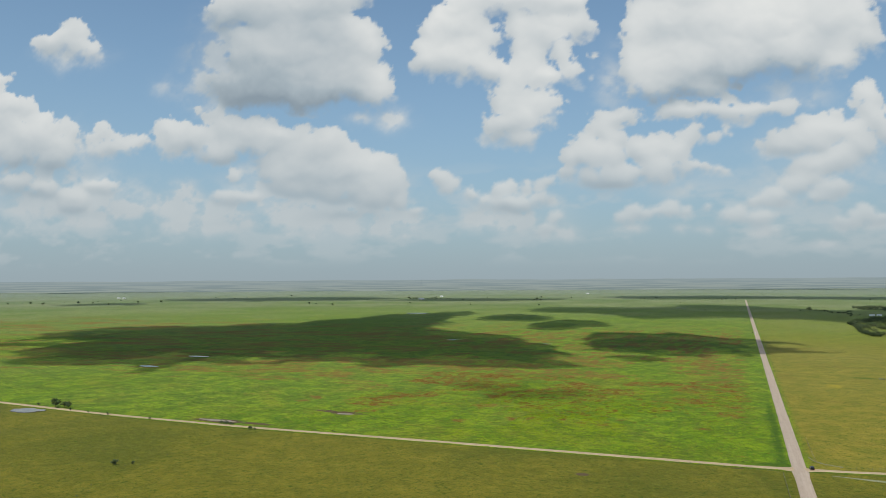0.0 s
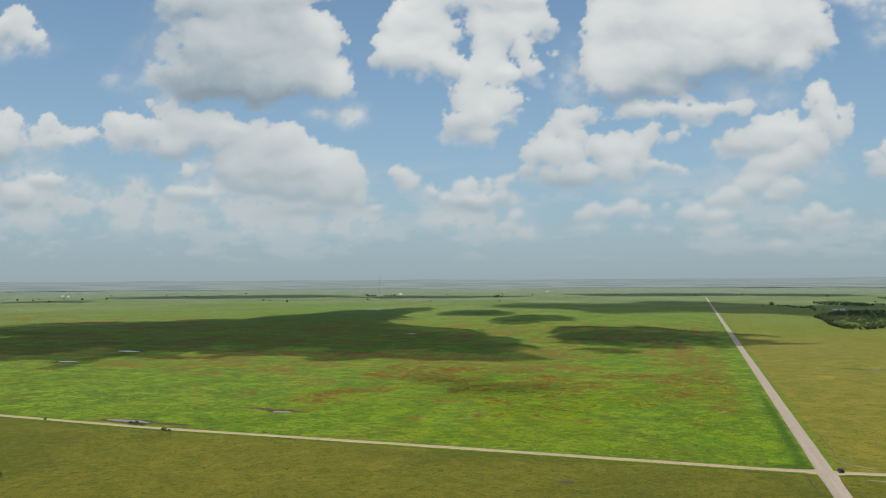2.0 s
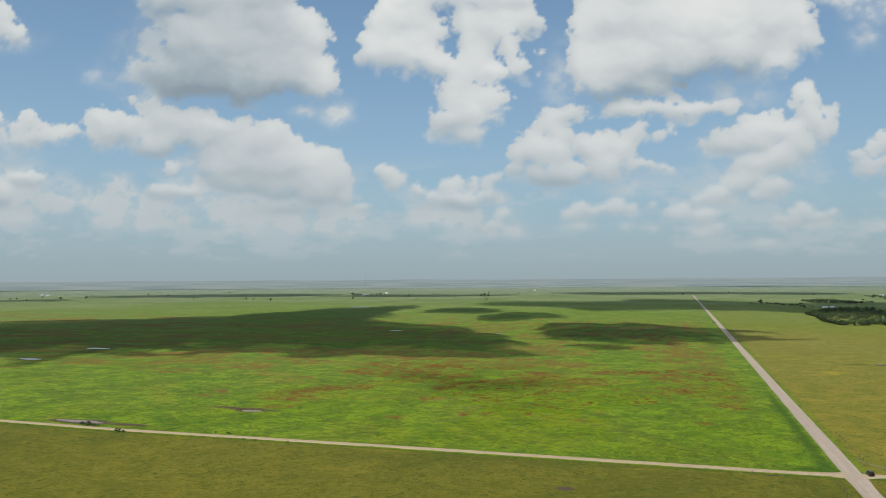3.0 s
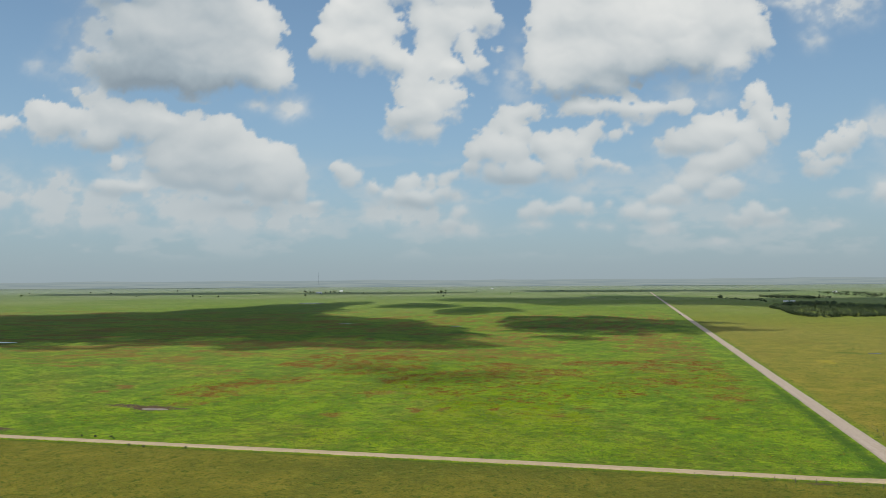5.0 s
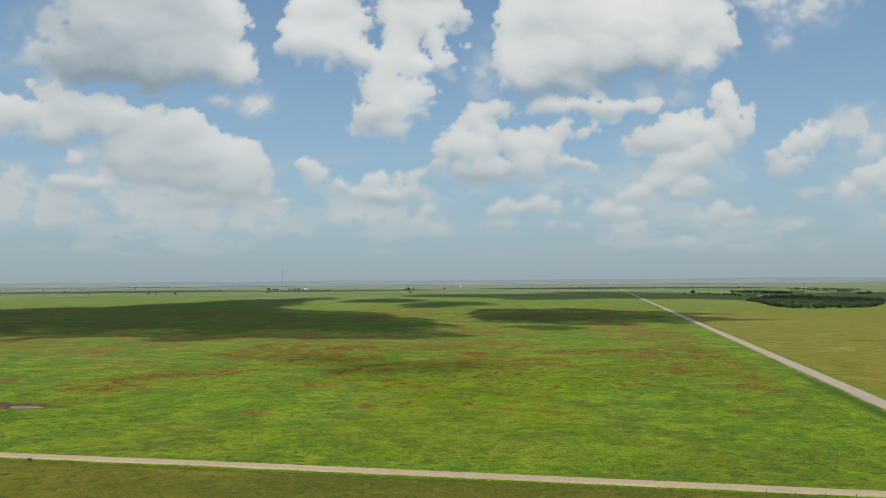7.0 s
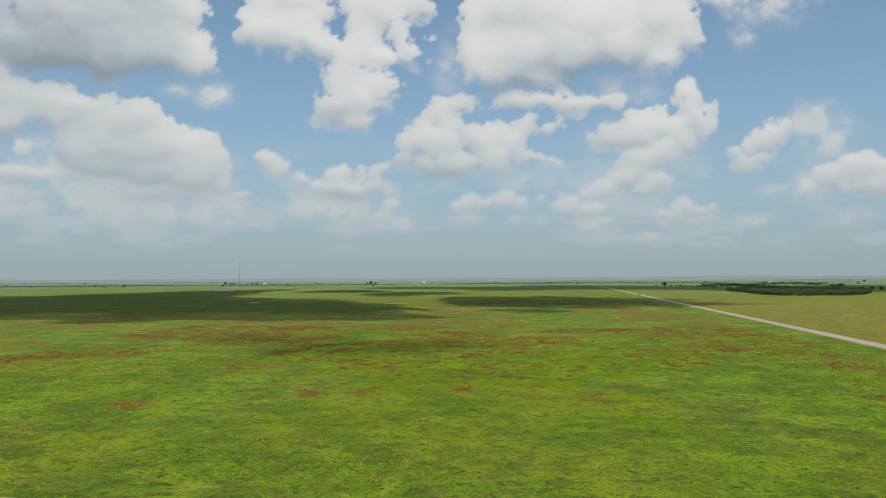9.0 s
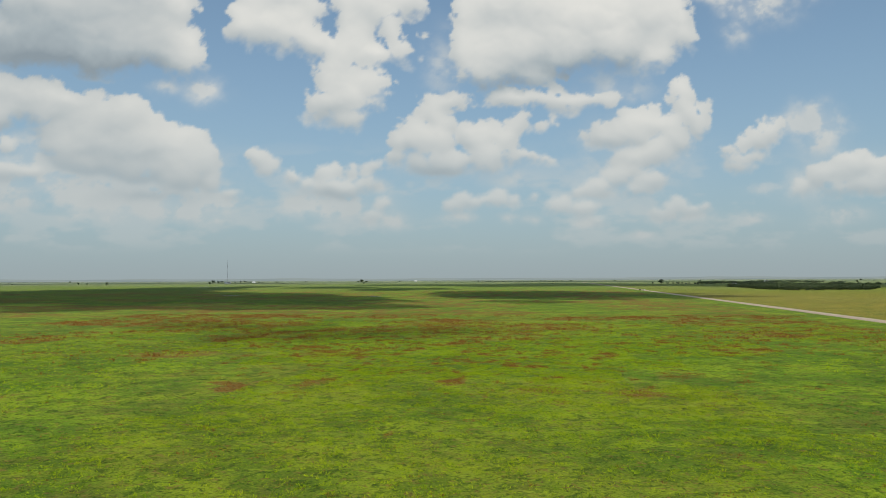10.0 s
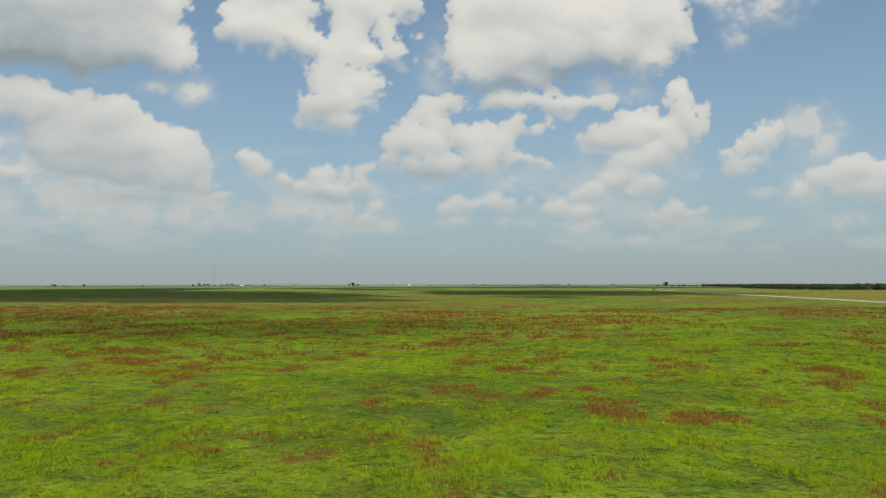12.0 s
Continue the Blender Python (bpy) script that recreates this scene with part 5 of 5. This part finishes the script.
def weed_material():
    mat, n, bsdf = surface("dock_weed", 0.95, 0.05)
    isle = n.add("ShaderNodeNewGeometry").outputs["Random Per Island"]
    ramp = n.add("ShaderNodeValToRGB")
    n.put(ramp.inputs[0], isle)
    e = ramp.color_ramp.elements
    e[0].color, e[1].color = (0.085, 0.036, 0.009, 1), (0.285, 0.165, 0.040, 1)
    e.new(0.5).color = (0.180, 0.078, 0.017, 1)
    n.put(bsdf.inputs["Base Color"], ramp.outputs[0])
    leafy(n, bsdf, ramp.outputs[0], 0.2)
    return mat


def tussock_material():
    mat, n, bsdf = surface("tussock_blades", 0.9, 0.06)
    isle, hue = n.add("ShaderNodeNewGeometry").outputs["Random Per Island"], field(n, "hue")
    tone = n.mix(n.range(hue, 0.0, 0.65, smooth=False), (0.036, 0.098, 0.005, 1), (0.160, 0.290, 0.008, 1))
    tone = n.mix(n.range(hue, 0.65, 1.0, smooth=False), tone, (0.360, 0.460, 0.012, 1))
    tone = n.mix(n.math("MULTIPLY", isle, 0.35), tone, (0.190, 0.245, 0.025, 1))
    n.put(bsdf.inputs["Base Color"], tone)
    leafy(n, bsdf, tone, 0.2)
    return mat


mat_blade, mat_weed, mat_tussock = blade_material(), weed_material(), tussock_material()
g = np.random.default_rng(12)


def blades(x, y, count, tall, wide, lean, spread=0.05):
    """Leaning blades, a slim triangle each, round the places x, y."""
    m = len(x) * count
    bx, by = np.repeat(x, count) + g.normal(0, spread + wide, m), np.repeat(y, count) + g.normal(0, spread + wide, m)
    bz = ground_z(bx, by) - 0.03
    h = np.repeat(tall, count) * g.uniform(0.6, 1.15, m)
    face, way = g.uniform(0, math.tau, m), g.uniform(0, math.tau, m)
    w = wide * g.uniform(0.8, 1.7, m)
    dx, dy = np.cos(face) * w, np.sin(face) * w
    lx, ly = np.cos(way) * h * lean * g.uniform(0.2, 1, m), np.sin(way) * h * lean * g.uniform(0.2, 1, m)
    v = np.stack([
        np.stack([bx - dx, by - dy, bz], -1), np.stack([bx + dx, by + dy, bz], -1), np.stack([bx + lx, by + ly, bz + h], -1)], 1)
    return v.reshape(-1, 3), np.arange(m * 3).reshape(m, 3), np.repeat(g.uniform(0, 1, len(x)), 3 * count)


def stand(name, label, mat, batches):
    verts, faces, hues, at = [], [], [], 0
    for v, f, hue in batches:
        verts.append(v)
        faces.append(f + at)
        hues.append(hue)
        at += len(v)
    me = quick_mesh(name, np.concatenate(verts), np.concatenate(faces), 3)
    attribute(me, "hue", np.concatenate(hues))
    me.materials.append(mat)
    return tagged(new(name, me), label, "grass" if "grass" in name else "weeds", kind="stuff")


def spots(x0, x1, y0, y1, per_m2):
    m = int((x1 - x0) * (y1 - y0) * per_m2)
    return g.uniform(x0, x1, m), g.uniform(y0, y1, m)


def turf(area, per_m2, count, tall, wide):
    x, y = spots(*area, per_m2)
    lush = 0.5 * fbm(x, y, 3.2, 4, 91) + 0.5 * fbm(x, y, 0.9, 2, 92)
    keep = lush + g.uniform(-0.2, 0.2, len(x)) > 0.18
    x, y, lush = x[keep], y[keep], lush[keep]
    return blades(x, y, count, tall * (0.5 + 1.5 * step(0.40, 0.72, lush)), wide, 1.3)


def thicket(area, per_m2, tall, wide):
    x, y = spots(*area, per_m2)
    keep = weed_cover(x, y) + 1.9 * (fbm(x, y, 1.5, 4, 55) - 0.5) + g.uniform(-0.2, 0.2, len(x)) > 0.52
    return blades(x[keep], y[keep], 4, np.full(keep.sum(), tall), wide, 0.6)


stand("grass_tufts", "fresh green pasture grass in uneven tufts", mat_blade, [
    turf((-123, -82, 68, 82), 62, 6, 0.10, 0.009), turf((-136, -72, 82, 100), 30, 6, 0.10, 0.012), turf((-156, -54, 100, 130), 10, 6, 0.11, 0.02),
    turf((-195, -20, 130, 190), 3.6, 3, 0.14, 0.03), turf((-125, -70, 42, 68), 22, 5, 0.11, 0.015), turf((-128, -66, 26, 42), 15, 5, 0.11, 0.018), turf((-145, -45, 8, 26), 5.0, 5, 0.12, 0.028),
    turf((-230, -140, 20, 130), 2.0, 3, 0.14, 0.04), turf((-55, -6, 10, 100), 2.2, 3, 0.14, 0.04)])
stand("weed_stand", "rust-red dried dock weeds among the grass", mat_weed, [
    thicket((-140, -56, 66, 104), 44, 0.24, 0.009), thicket((-150, -45, 104, 134), 22, 0.36, 0.016), thicket((-235, -8, 134, 230), 2.6, 0.38, 0.04),
    thicket((-150, -45, 10, 66), 12, 0.20, 0.014), thicket((-235, -150, 10, 66), 2.5, 0.30, 0.035), thicket((-45, -8, 10, 66), 2.5, 0.30, 0.035), thicket((-235, -150, 66, 134), 3.0, 0.38, 0.04), thicket((-45, -8, 66, 134), 3.0, 0.38, 0.04)])


def tussocks(area, per_m2, count, tall, wide, spread):
    """Darker, taller tufts that stand in loose groups."""
    x, y = spots(*area, per_m2)
    keep = fbm(x, y, 11, 3, 61) + 0.5 * (fbm(x, y, 2.5, 3, 62) - 0.5) + g.uniform(-0.12, 0.12, len(x)) > 0.50
    x, y = x[keep], y[keep]
    return blades(x, y, count, tall * g.uniform(0.5, 1.3, len(x)), wide, 1.2, spread)


stand("grass_tussocks", "dark green taller grass tussocks in the pasture", mat_tussock, [
    tussocks((-123, -80, 68, 86), 8.0, 20, 0.12, 0.010, 0.12), tussocks((-140, -62, 86, 112), 4.0, 16, 0.13, 0.014, 0.14), tussocks((-190, -15, 112, 160), 0.9, 12, 0.15, 0.025, 0.18),
    tussocks((-130, -66, 40, 68), 3.0, 16, 0.12, 0.014, 0.14), tussocks((-150, -45, 8, 40), 1.5, 12, 0.14, 0.024, 0.18), tussocks((-235, -150, 8, 112), 0.6, 10, 0.17, 0.04, 0.2),
    tussocks((-45, -12, 8, 112), 0.6, 10, 0.17, 0.04, 0.2)])


def edging(side, near, count):
    """Taller grass along one edge of the dirt track."""
    x = g.uniform(-330, -6, count)
    y = track_y(x) + side * (near + np.abs(g.normal(0, 0.35, count)))
    keep = fbm(x, y, 6, 3, 71) + g.uniform(-0.15, 0.15, count) > 0.42
    return blades(x[keep], y[keep], 8, 0.28 * g.uniform(0.5, 1.3, keep.sum()), 0.04, 0.7, 0.15)


stand("grass_verge", "dark tall grass along the edges of the dirt track", mat_tussock, [edging(1, 1.75, 2600), edging(-1, 1.9, 3600)])
